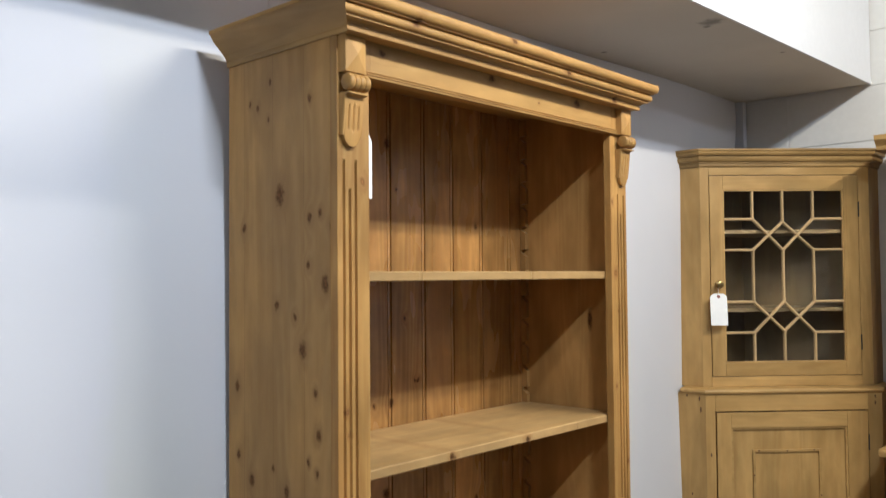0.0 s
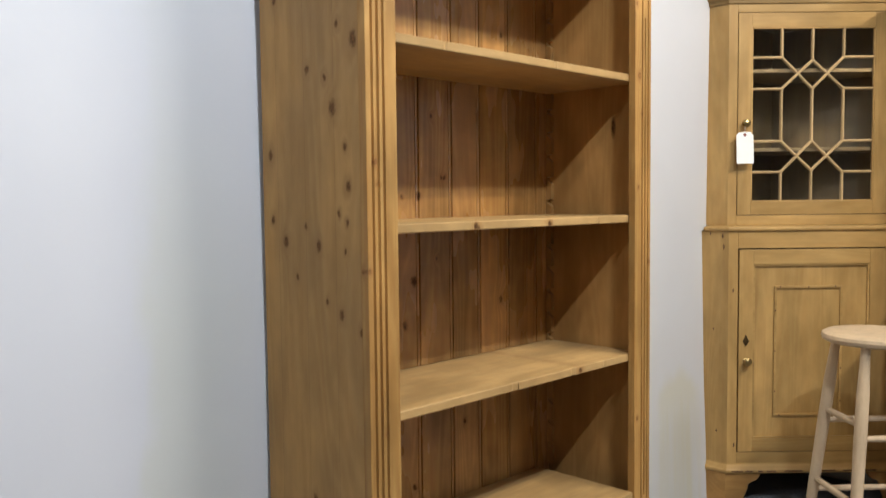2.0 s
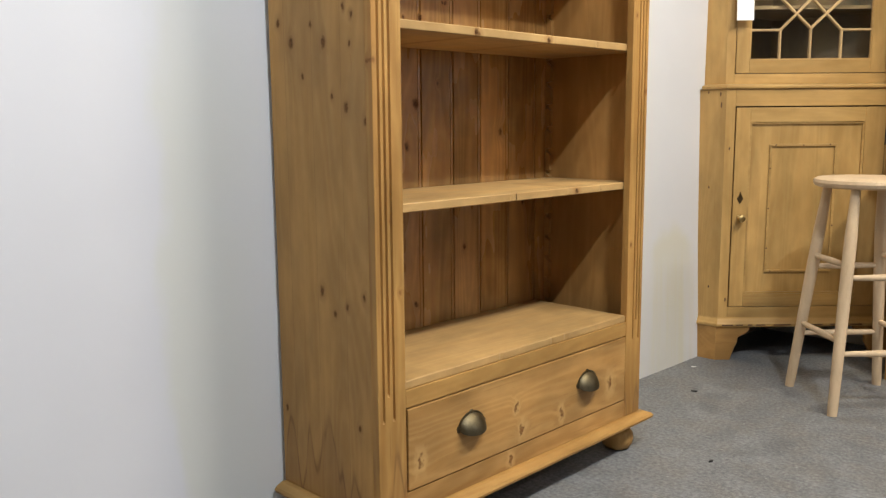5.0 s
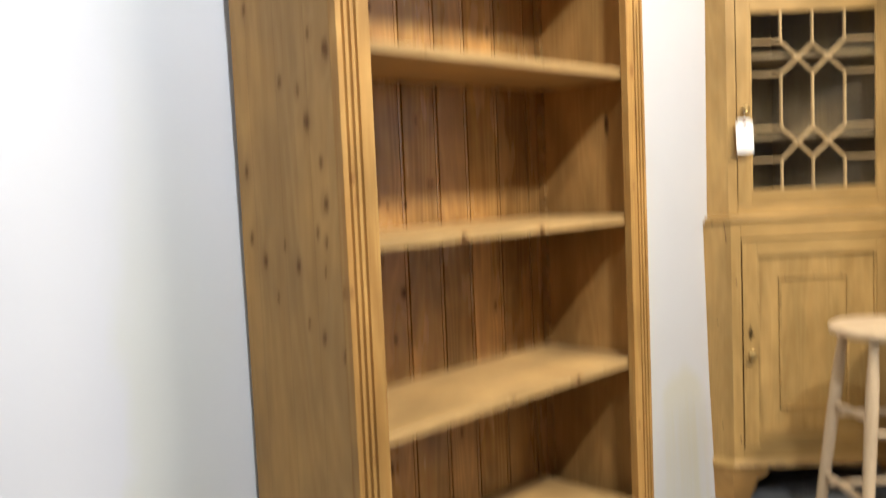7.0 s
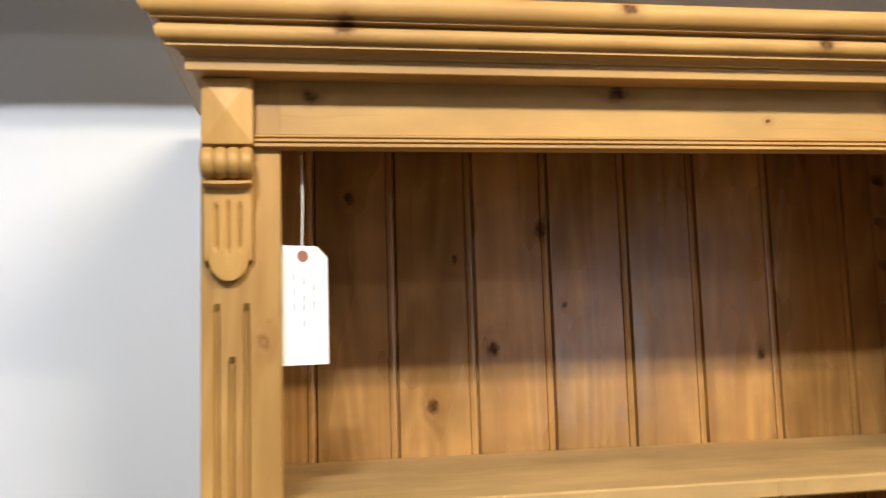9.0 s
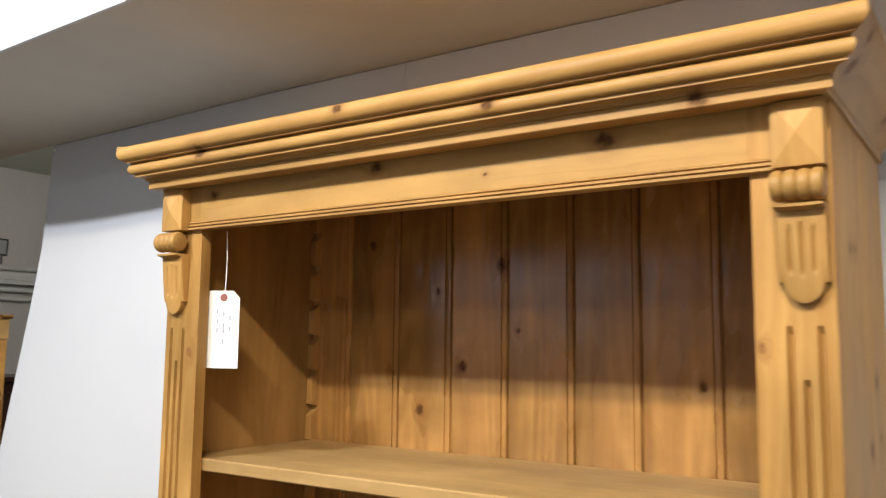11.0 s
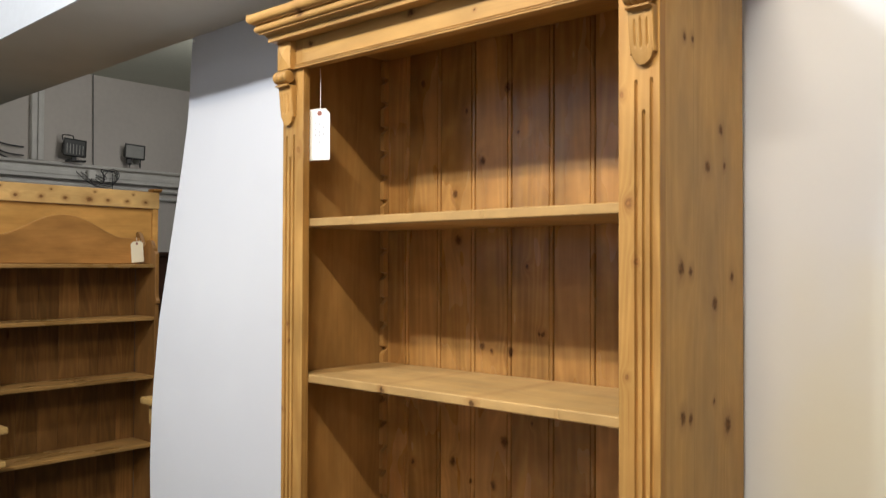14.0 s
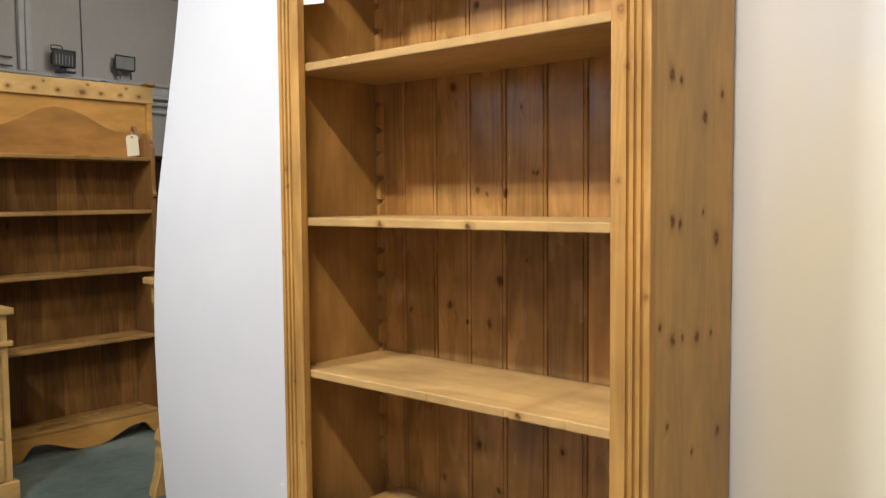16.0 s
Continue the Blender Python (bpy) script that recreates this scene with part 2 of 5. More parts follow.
PINE_SIDE = pine("pine_side", "z", (0.470, 0.272, 0.088), (0.335, 0.170, 0.046), SIDE_KNOTS + SIDE_KNOTS_LOW, "xz", boards=0.098, damp=True, knot=(0.092, 0.042, 0.016), contrast=0.60, streaks=0.16, patina=0.22, shape=(1.35, 0.85), halo=(0.27, 0.14, 0.045))
PINE_FAR = pine("pine_far_side", "z", (0.460, 0.278, 0.096), (0.345, 0.186, 0.054), FAR_KNOTS, "xz", boards=0.128, knot=(0.085, 0.038, 0.014), contrast=0.55, streaks=0.14, patina=0.20, shape=(1.2, 1.0), halo=(0.25, 0.125, 0.04))
# back boards and lining are coloured darker to deepen the shade inside the case
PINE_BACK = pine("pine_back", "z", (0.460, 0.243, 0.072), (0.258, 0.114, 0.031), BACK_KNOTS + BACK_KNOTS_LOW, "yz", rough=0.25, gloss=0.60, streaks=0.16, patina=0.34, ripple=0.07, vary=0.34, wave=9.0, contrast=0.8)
PINE_IN_SHADE = pine("pine_inside_shade", "z", (0.400, 0.222, 0.070), (0.285, 0.138, 0.037), rough=0.36, stray=0.55, gloss=0.4, patina=0.3)
PINE_Z = pine("pine_upright", "z", stray=0.22)
PINE_STILE = pine("pine_stile", "z", knots=[(.957, 1.254, .005), (.961, 1.553, .008), (.948, 1.743, .006), (.975, 1.453, .005), (1.012, 1.05, .005), (.955, .62, .006), (.066, .614, .004), (.022, 1.3, .005), (.027, 1.258, .004), (.004, 1.09, .006), (.042, .769, .004), (.061, 1.725, .008)], face="yz", patina=0.28, contrast=0.85, streaks=0.36, knot=(0.17, 0.078, 0.028), damp=True)
PINE_Y = pine("pine_level", "y")
PINE_X = pine("pine_deep", "x", (0.42, 0.252, 0.084), (0.31, 0.160, 0.045), stray=0.7, patina=0.3)
PINE_RETURN = pine("pine_return", "x", (0.44, 0.258, 0.082), (0.31, 0.155, 0.042), knots=[(-.005, 2.022, .010), (.012, 2.044, .008), (-.25, 2.030, .012)], face="xz", patina=0.3, halo=(0.22, 0.10, 0.03), knot=(0.10, 0.045, 0.016))
PINE_FRIEZE = pine("pine_frieze", "y", (0.49, 0.280, 0.083), (0.35, 0.168, 0.040), knots=[(.109, 1.977, .008), (.444, 1.985, .010), (.78, 1.979, .012), (.62, 1.955, .003)], face="yz")
PINE_CORNICE = pine("pine_cornice", "y", knots=[(.145, 2.030, .011), (.432, 2.052, .008), (.657, 2.026, .009), (.90, 2.0, .010)], face="yz")
PINE_DRAWER = pine("pine_drawer", "y", (0.50, 0.282, 0.094), (0.36, 0.178, 0.048), shape=(0.75, 1.25), halo=(0.58, 0.36, 0.14), flare=0.62, warp=0.034, contrast=0.95, streaks=0.3, knots=[(.118, .228, .014), (.429, .139, .011), (.449, .266, .009), (.472, .205, .012), (.636, .205, .011), (.86, .235, .016)], face="yz", knot=(0.13, 0.058, 0.020), patina=0.3)
PINE_SHELF = pine("pine_shelf", "y", (0.475, 0.298, 0.118), (0.37, 0.205, 0.070), ripple=0.05, knots=[(.333, 1.167, .008), (.594, 1.167, .008), (.72, .786, .008)], face="yz", patina=0.22)
OLD = pine("old_pine", "z", (0.462, 0.290, 0.102), (0.360, 0.198, 0.060), rough=0.42, stray=0.20, patina=0.24, contrast=0.60, streaks=0.16, knot=(0.13, 0.07, 0.03))
OLD_X = pine("old_pine_level", "x", (0.462, 0.290, 0.102), (0.360, 0.198, 0.060), rough=0.42, stray=0.20, patina=0.24, contrast=0.60, streaks=0.16, knot=(0.13, 0.07, 0.03))
# the far bookcase's back boards: pine darkened to give its inner shade
RACK_SHADE = pine("rack_pine_shade", "z", (0.245, 0.118, 0.032), (0.12, 0.050, 0.014), rough=0.42, patina=0.35, contrast=0.9, vary=0.3, stray=0.2)
RACK_X = pine("rack_pine_level", "x", (0.54, 0.285, 0.076), (0.42, 0.19, 0.045), rough=0.45)
BEECH = pine("raw_beech", "z", (0.62, 0.462, 0.295), (0.54, 0.385, 0.235), rough=0.62, stray=0.0, patina=0.08)
BRASS = plain("aged_brass", (0.16, 0.115, 0.06), 0.36, 1.0, 0.3, 60)
CUP = plain("antique_pewter_brass", (0.14, 0.112, 0.066), 0.5, 1.0, 0.3, 60)
FASCIA = plain("aged_white_gloss", (0.60, 0.61, 0.635), 0.55, 0, 0.05, 6)
JOINT = plain("grey_joint_filler", (0.55, 0.54, 0.56), 0.7, 0, 0.1, 20)
CARD = plain("white_card", (0.82, 0.81, 0.78), 0.7, 0, 0.03, 12)
CREAM = plain("cream_card", (0.78, 0.70, 0.52), 0.7, 0, 0.03, 12)
INK = plain("faded_ink", (0.30, 0.31, 0.36), 0.7, 0, 0.1)
RING = plain("red_fibre_ring", (0.24, 0.085, 0.06), 0.6)
STRING = plain("cotton_string", (0.75, 0.72, 0.64), 0.8)
BLACK = plain("black_metal", (0.016, 0.016, 0.017), 0.5, 0.0, 0.2)
DARKWOOD = plain("dark_stained_wood", (0.045, 0.02, 0.012), 0.35, 0, 0.3)
# unseen walls, coloured dark so that little light bounces back into the shop
DARK_UNSEEN = plain("dark_unseen_wall", (0.15, 0.135, 0.12), 0.8, 0, 0.1, 4)
CONDUIT = plain("painted_conduit", (0.70, 0.69, 0.66), 0.45)
DULL_PIPE = plain("dull_conduit", (0.20, 0.20, 0.195), 0.5)
CABLE = plain("dark_cable", (0.05, 0.05, 0.055), 0.5)
PAINT = plain("white_paint", (0.64, 0.63, 0.605), 0.65, 0, 0.05, 6, 0.3)
CEILING = plain("ceiling_paint", (0.66, 0.67, 0.58), 0.8, 0, 0.05, 5)
FARWALL = plain("grey_painted_wall", (0.64, 0.60, 0.565), 0.75, 0, 0.06, 4)
TEAL = plain("board_edge", (0.60, 0.63, 0.68), 0.6, 0, 0.04)


def glass():
    n = Nodes("old_glass")
    n.shader.inputs["Base Color"].default_value = (0.9, 0.93, 0.92, 1)
    n.shader.inputs["Transmission Weight"].default_value = 1.0
    n.shader.inputs["Roughness"].default_value = 0.02
    n.shader.inputs["IOR"].default_value = 1.45
    return n.material


GLASS = glass()


def sheet_material():
    """White laminated board, with yellow water stains low down beside the corner cabinet."""
    n = Nodes("white_board")
    at = n.add("ShaderNodeTexCoord").outputs["Object"]
    soft = n.noise(at, 1.3, 3)
    base = n.mix(n.span(soft, 0.3, 0.7), (0.595, 0.590, 0.615), (0.635, 0.630, 0.650))
    where = n.add("ShaderNodeSeparateXYZ")
    n.join(at, where.inputs[0])
    y, z = where.outputs[1], where.outputs[2]
    ragged = n.math("MULTIPLY", n.math("SUBTRACT", n.noise(at, 9.0, 3), 0.5), 0.5)
    across = n.math("ABSOLUTE", n.math("MULTIPLY_ADD", y, 5.6, -10.3))
    over = n.math("MAXIMUM", n.math("MULTIPLY_ADD", z, 5.0, -1.95), 0.0)
    far = n.math("ADD", n.math("SQRT", n.math("ADD", n.math("MULTIPLY", across, across), n.math("MULTIPLY", over, over))), ragged)
    drips = n.span(n.noise(n.vector("MULTIPLY", at, (1, 22, 1.2)), 1.0, 3), 0.3, 0.7, 0.25, 1.0)
    wet = n.math("MAXIMUM", n.span(z, 0.25, 0.5, 0.0, 0.75), n.math("MULTIPLY", drips, 0.8))
    stain = n.math("MULTIPLY", n.span(far, 0.62, 1.10, 1.0, 0.0), wet)
    base = n.mix(n.math("MULTIPLY", stain, 0.62), base, (0.60, 0.545, 0.34))
    # a broad yellowed patch with a wavering upper edge
    edge = n.math("ADD", n.math("MULTIPLY_ADD", y, -0.35, z), n.math("MULTIPLY", n.math("SUBTRACT", n.noise(at, 2.2, 3), 0.5), 0.7))
    yellow = n.math("MULTIPLY", n.math("MULTIPLY", n.span(y, 0.98, 1.16, 0.0, 1.0), n.span(y, 1.40, 1.75, 1.0, 0.0)), n.span(edge, 0.70, 1.10, 1.0, 0.0))
    base = n.mix(n.math("MULTIPLY", yellow, 0.66), base, (0.67, 0.60, 0.42))
    # a faint yellowish upright band beside the bookcase, weaker higher up
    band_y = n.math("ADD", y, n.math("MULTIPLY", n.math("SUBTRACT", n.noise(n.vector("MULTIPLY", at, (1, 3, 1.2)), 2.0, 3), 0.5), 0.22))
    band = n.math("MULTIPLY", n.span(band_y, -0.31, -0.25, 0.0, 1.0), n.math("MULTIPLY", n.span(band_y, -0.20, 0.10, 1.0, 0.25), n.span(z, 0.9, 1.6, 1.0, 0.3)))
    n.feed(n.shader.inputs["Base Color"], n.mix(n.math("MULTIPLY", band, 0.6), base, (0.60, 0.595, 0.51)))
    n.shader.inputs["Roughness"].default_value = 0.7
    n.shader.inputs["Specular IOR Level"].default_value = 0.25
    n.bump(n.noise(at, 180, 2), 0.05, 0.0006)
    return n.material


def concrete():
    n = Nodes("worn_concrete")
    at = n.add("ShaderNodeTexCoord").outputs["Object"]
    big, mid, fine = n.noise(at, 1.4, 4, 0.6), n.noise(at, 11, 4, 0.65), n.noise(at, 85, 5, 0.8)
    tone = n.math("ADD", n.math("MULTIPLY", big, 0.14), n.math("ADD", n.math("MULTIPLY", mid, 0.24), n.math("MULTIPLY", fine, 0.62)))
    base = n.mix(n.span(tone, 0.385, 0.625), (0.098, 0.102, 0.108), (0.240, 0.240, 0.240))
    warm = n.span(n.noise(at, 6.0, 4, 0.7), 0.42, 0.66, 0.0, 0.5)
    base = n.mix(warm, base, n.mix(n.span(fine, 0.35, 0.65), (0.125, 0.112, 0.098), (0.245, 0.226, 0.204)))
    # worn green floor paint in the far part of the shop
    where = n.add("ShaderNodeSeparateXYZ")
    n.join(at, where.inputs[0])
    paint = n.math("MULTIPLY", n.span(where.outputs[1], -1.2, -1.6, 0.0, 1.0), n.span(mid, 0.3, 0.62, 0.75, 1.0))
    colour = n.mix(paint, base, n.mix(n.span(big, 0.4, 0.6), (0.070, 0.098, 0.084), (0.145, 0.172, 0.148)))
    dust = n.math("GREATER_THAN", n.noise(at, 60, 1, 0.4), 0.78)
    n.feed(n.shader.inputs["Base Color"], n.mix(n.math("MULTIPLY", dust, 0.6), colour, (0.4, 0.4, 0.38)))
    n.feed(n.shader.inputs["Roughness"], n.span(mid, 0.3, 0.7, 0.55, 0.8))
    n.bump(n.math("ADD", mid, n.math("MULTIPLY", fine, 0.5)), 0.25, 0.002)
    return n.material


def soffit_board():
    """Dull painted board with a few sooty smudges."""
    n = Nodes("soffit_board")
    at = n.add("ShaderNodeTexCoord").outputs["Object"]
    big, fine = n.noise(at, 1.6, 4), n.noise(at, 40.0, 3)
    colour = n.mix(n.span(big, 0.3, 0.7), (0.515, 0.475, 0.415), (0.585, 0.54, 0.47))
    ragged = n.math("MULTIPLY", n.math("SUBTRACT", n.noise(at, 30.0, 4, 0.7), 0.5), 1.6)
    for x, y, r in ((0.060, 1.445, 0.040), (0.028, 1.480, 0.014), (0.085, 1.95, 0.012), (-0.36, 1.51, 0.012), (-0.20, 0.62, 0.012)):
        far = n.vector("LENGTH", n.vector("MULTIPLY_ADD", at, (1 / r, 1 / r, 0.0), (-x / r, -y / r, 0.0)))
        colour = n.mix(n.span(n.math("ADD", far, ragged), 0.3, 1.2, 0.7, 0.0), colour, (0.11, 0.095, 0.08))
    n.feed(n.shader.inputs["Base Color"], colour)
    n.shader.inputs["Roughness"].default_value = 0.7
    n.bump(fine, 0.2, 0.001)
    return n.material


SHEET, FLOOR, SOFFIT = sheet_material(), concrete(), soffit_board()

# ---- mesh helpers ----


def mesh(name, bm, material, parent=None, smooth=False):
    bmesh.ops.recalc_face_normals(bm, faces=bm.faces)
    data = bpy.data.meshes.new(name)
    bm.to_mesh(data)
    bm.free()
    data.materials.append(material)
    if smooth:
        for p in data.polygons:
            p.use_smooth = True
        data.set_sharp_from_angle(angle=radians(38))
    ob = new(name, data)
    if parent is not None:
        ob.parent = parent
    return ob


def part(name, bm, material, parent, label="", smooth=False):
    return tagged(mesh(name, bm, material, parent, smooth), label)


def thing(name, m, label, category, group=""):
    ob = new(name)
    ob.empty_display_size = 0.1
    ob.matrix_world = m
    return tagged(ob, label, category, group)


def box(x0, x1, y0, y1, z0, z1, bevel=0.0, bm=None):
    one = bmesh.new()
    bmesh.ops.create_cube(one, size=1.0, matrix=Matrix.LocRotScale(((x0 + x1) / 2, (y0 + y1) / 2, (z0 + z1) / 2), None, (abs(x1 - x0), abs(y1 - y0), abs(z1 - z0))))
    if bevel:
        bmesh.ops.bevel(one, geom=one.edges[:], offset=bevel, segments=2, affect="EDGES", profile=0.6)
    return merge(bm, one)


def merge(bm, one):
    if bm is None:
        return one
    data = bpy.data.meshes.new("joined")
    one.to_mesh(data)
    one.free()
    bm.from_mesh(data)
    bpy.data.meshes.remove(data)
    return bm


def prism(outline, axis, a, b, bm=None, bevel=0.0):
    """An outline of (p, q), in the two axes other than axis, drawn out from a to b."""
    one = bmesh.new()
    rims = []
    for w in (a, b):
        rim = []
        for p, q in outline:
            place = [p, q]
            place.insert("xyz".index(axis), w)
            rim.append(one.verts.new(place))
        rims.append(rim)
    for rim in rims:
        one.faces.new(rim)
    count = len(outline)
    for k in range(count):
        one.faces.new((rims[0][k], rims[0][(k + 1) % count], rims[1][(k + 1) % count], rims[1][k]))
    bmesh.ops.recalc_face_normals(one, faces=one.faces)
    if bevel:
        bmesh.ops.bevel(one, geom=one.edges[:], offset=bevel, segments=1, affect="EDGES")
    return merge(bm, one)


def lathe(profile, start=(0, 0, 0), turn=None, around=20, bm=None):
    """Rings of (radius, height) round the z axis, then turned and moved."""
    one = bmesh.new()
    rings = []
    for r, z in profile:
        rings.append([one.verts.new((r * math.cos(2 * math.pi * k / around), r * math.sin(2 * math.pi * k / around), z)) for k in range(around)])
    for low, high in zip(rings, rings[1:]):
        for k in range(around):
            one.faces.new((low[k], low[(k + 1) % around], high[(k + 1) % around], high[k]))
    one.faces.new(rings[0][::-1])
    one.faces.new(rings[-1])
    m = Matrix.Translation(start) @ (turn.to_4x4() if turn else Matrix.Identity(4))
    bmesh.ops.transform(one, matrix=m, verts=one.verts)
    return merge(bm, one)


def rod(a, b, profile, around=14, bm=None):
    """A turned stick from a to b; profile: (share of the way, radius)."""
    a, b = Vector(a), Vector(b)
    turn = (b - a).to_track_quat("Z", "Y").to_matrix()
    return lathe([(r, s * (b - a).length) for s, r in profile], a, turn, around, bm)


def relief(us, vs, height, base, place):
    """A block whose front is a grid of heights; place(u, v, h) gives the point."""
    bm = bmesh.new()
    grid = [[bm.verts.new(place(u, v, height(u, v))) for v in vs] for u in us]
    for a in range(len(us) - 1):
        for b in range(len(vs) - 1):
            bm.faces.new((grid[a][b], grid[a + 1][b], grid[a + 1][b + 1], grid[a][b + 1]))
    rim = [grid[a][0] for a in range(len(us))] + [grid[-1][b] for b in range(1, len(vs))]
    rim += [grid[a][-1] for a in range(len(us) - 2, -1, -1)] + [grid[0][b] for b in range(len(vs) - 2, 0, -1)]
    spots = [(u, vs[0]) for u in us] + [(us[-1], v) for v in vs[1:]]
    spots += [(u, vs[-1]) for u in us[-2::-1]] + [(us[0], v) for v in vs[-2:0:-1]]
    back = [bm.verts.new(place(u, v, base)) for u, v in spots]
    for k in range(len(rim)):
        j = (k + 1) % len(rim)
        bm.faces.new((rim[k], rim[j], back[j], back[k]))
    bm.faces.new(back)
    return bm


def wire(name, points, radius, material, parent=None, cyclic=False):
    """A cable as a mesh along smooth points."""
    bm = bmesh.new()
    pts = [Vector(p) for p in points]
    fine = []
    for k in range(len(pts) - 1):
        p0, p1, p2, p3 = pts[max(0, k - 1)], pts[k], pts[k + 1], pts[min(len(pts) - 1, k + 2)]
        for s in range(5):
            t = s / 5
            fine.append(0.5 * ((2 * p1) + (p2 - p0) * t + (2 * p0 - 5 * p1 + 4 * p2 - p3) * t * t + (3 * p1 - p0 - 3 * p2 + p3) * t ** 3))
    fine.append(pts[-1])
    rings = []
    for k, p in enumerate(fine):
        ahead = (fine[min(k + 1, len(fine) - 1)] - fine[max(k - 1, 0)]).normalized()
        turn = ahead.to_track_quat("Z", "Y").to_matrix()
        rings.append([bm.verts.new(p + turn @ Vector((radius * math.cos(a * math.pi / 3), radius * math.sin(a * math.pi / 3), 0))) for a in range(6)])
    for low, high in zip(rings, rings[1:]):
        for k in range(6):
            bm.faces.new((low[k], low[(k + 1) % 6], high[(k + 1) % 6], high[k]))
    bm.faces.new(rings[0]), bm.faces.new(rings[-1])
    return mesh(name, bm, material, parent, True)


def ease(a, b, v):
    t = min(1.0, max(0.0, (v - a) / (b - a)))
    return t * t * (3 - 2 * t)


def lerp_table(table, v):
    for (a, p), (b, q) in zip(table, table[1:]):
        if v <= b:
            return p + (q - p) * max(0.0, (v - a) / (b - a))
    return table[-1][1]


def arc(p, z, rp, rz, a, b, steps=9):
    """Points of an elliptic arc round (p, z), from a to b degrees."""
    return [(p + rp * math.cos(radians(a + (b - a) * k / steps)), z + rz * math.sin(radians(a + (b - a) * k / steps))) for k in range(steps + 1)]


# ---- the setting ----
CEIL = 3.25
tagged(mesh("floor", box(-5.0, 4.45, -6.3, 2.90, -0.12, 0.0), FLOOR), "grey worn concrete floor, green paint in the far part", kind="structure")
tagged(mesh("ceiling", box(-5.0, 4.45, -6.3, 2.90, CEIL, CEIL + 0.12), CEILING), "off-white ceiling", kind="structure")
tagged(mesh("wall_south", box(-5.0, 4.2995, -6.3, -6.12, 0.0, CEIL), FARWALL), "grey-white painted wall at the far end of the shop", kind="structure")
east = tagged(mesh("wall_east", box(4.30, 4.45, -6.3, -3.2, 0.0, CEIL), DARK_UNSEEN), "unseen wall in a dark brown-grey that cuts bounced light, with two shop windows", kind="structure")
part("wall_pier", box(4.30, 4.45, -0.8, 1.74, 0.0, CEIL), DARK_UNSEEN, east)
part("wall_pier", box(4.30, 4.45, 2.58, 2.90, 0.0, CEIL), DARK_UNSEEN, east)
for number, y0, y1, z0, z1, lights in (("1", 1.7405, 2.5795, 0.95, 1.95, 1), ("2", -3.1995, -0.8005, 1.80, 2.90, 3)):
    part("wall_head", box(4.30, 4.45, y0, y1, z1, CEIL), DARK_UNSEEN, east)
    part("window_apron", box(4.30, 4.45, y0, y1, 0.0, z0), FARWALL, east)
    window = tagged(mesh("window_" + number, box(4.33, 4.40, y0, y1, z1 - 0.04, z1 - 0.0005, 0.004), PAINT), "shop window with a white painted timber frame", kind="structure")
    part("window_sill", box(4.29, 4.42, y0, y1, z0 + 0.0005, z0 + 0.03, 0.004), PAINT, window)
    for k in range(lights + 1):
        y = y0 + (y1 - y0 - 0.04) * k / lights
        part("window_frame", box(4.33, 4.40, y, y + 0.04, z0 + 0.0305, z1 - 0.0405, 0.003), PAINT, window)
tagged(mesh("wall_west", box(-5.15, -5.0, -6.3, 2.90, 0.0, CEIL), DARK_UNSEEN), "unseen wall in a dark brown-grey that cuts bounced light", kind="structure")


def bulkhead():
    """A boxed-in beam that runs along the top of the white board, a little askew."""
    bm = bmesh.new()
    rows = []
    for y, deeper in ((-6.12, 0.0), (-1.172, 0.0), (-1.170, 0.075), (2.69, 0.075)):
        front, back = 0.065 + 0.035 * y, -0.445 + 0.027 * y - deeper
        rows.append([bm.verts.new(p) for p in ((front, y, 2.32), (front, y, CEIL), (back, y, CEIL), (back, y, 2.32))])
    for a, b in zip(rows, rows[1:]):
        for k in range(4):
            bm.faces.new((a[k], a[(k + 1) % 4], b[(k + 1) % 4], b[k]))
    bm.faces.new(rows[0]), bm.faces.new(rows[-1][::-1])
    return bm


beam = tagged(mesh("bulkhead", bulkhead(), SOFFIT), "boxed-in white beam under the ceiling with a dull soffit", kind="structure")


def fascia():
    """The painted front board of the beam and the thin strip along its lower edge."""
    for z0, z1, out in ((2.3515, CEIL, 0.006), (2.316, 2.350, 0.0085)):
        bm = bmesh.new()
        rows = []
        for y in (-6.11, 2.685):
            x = 0.065 + 0.035 * y
            rows.append([bm.verts.new(p) for p in ((x + 0.001, y, z0), (x + out, y, z0), (x + out, y, z1), (x + 0.001, y, z1))])
        for k in range(4):
            bm.faces.new((rows[0][k], rows[0][(k + 1) % 4], rows[1][(k + 1) % 4], rows[1][k]))
        bm.faces.new(rows[0]), bm.faces.new(rows[1][::-1])
        part("fascia_board" if z0 > 2.35 else "edge_strip", bm, FASCIA, beam)


fascia()


def block_wall():
    """Painted blockwork: the nearest blocks stand proud of their joints."""
    core = tagged(mesh("wall_north", box(-0.9, 4.2995, 2.70, 2.90, 0.0, CEIL), PAINT), "white painted blockwork wall", kind="structure")
    full = box(0.0, 0.444, -0.0028, -0.0005, 0.0, 0.219, 0.0018)
    first = part("block", full, PAINT, core)
    for row in range(7):
        for k in range(4):
            x, z = -0.62 + 0.45 * k + (0.225 if row % 2 else 0.0), 1.64 + 0.225 * row
            one = first if row == k == 0 else new("block", first.data)
            one.parent = core
            one.location = (x, 2.70, z)
    return core


block_wall()
tagged(mesh("corner_batten", box(-0.405, -0.355, 2.655, 2.692, 0.0, 2.318, 0.003), TEAL), "pale blue-grey upright board in the corner", kind="structure")

FREE_EDGE = [(0, -.345), (.4, -.318), (.72, -.311), (.95, -.318), (1.23, -.341), (1.49, -.381), (1.8, -.428), (2.0, -.455), (2.32, -.472)]
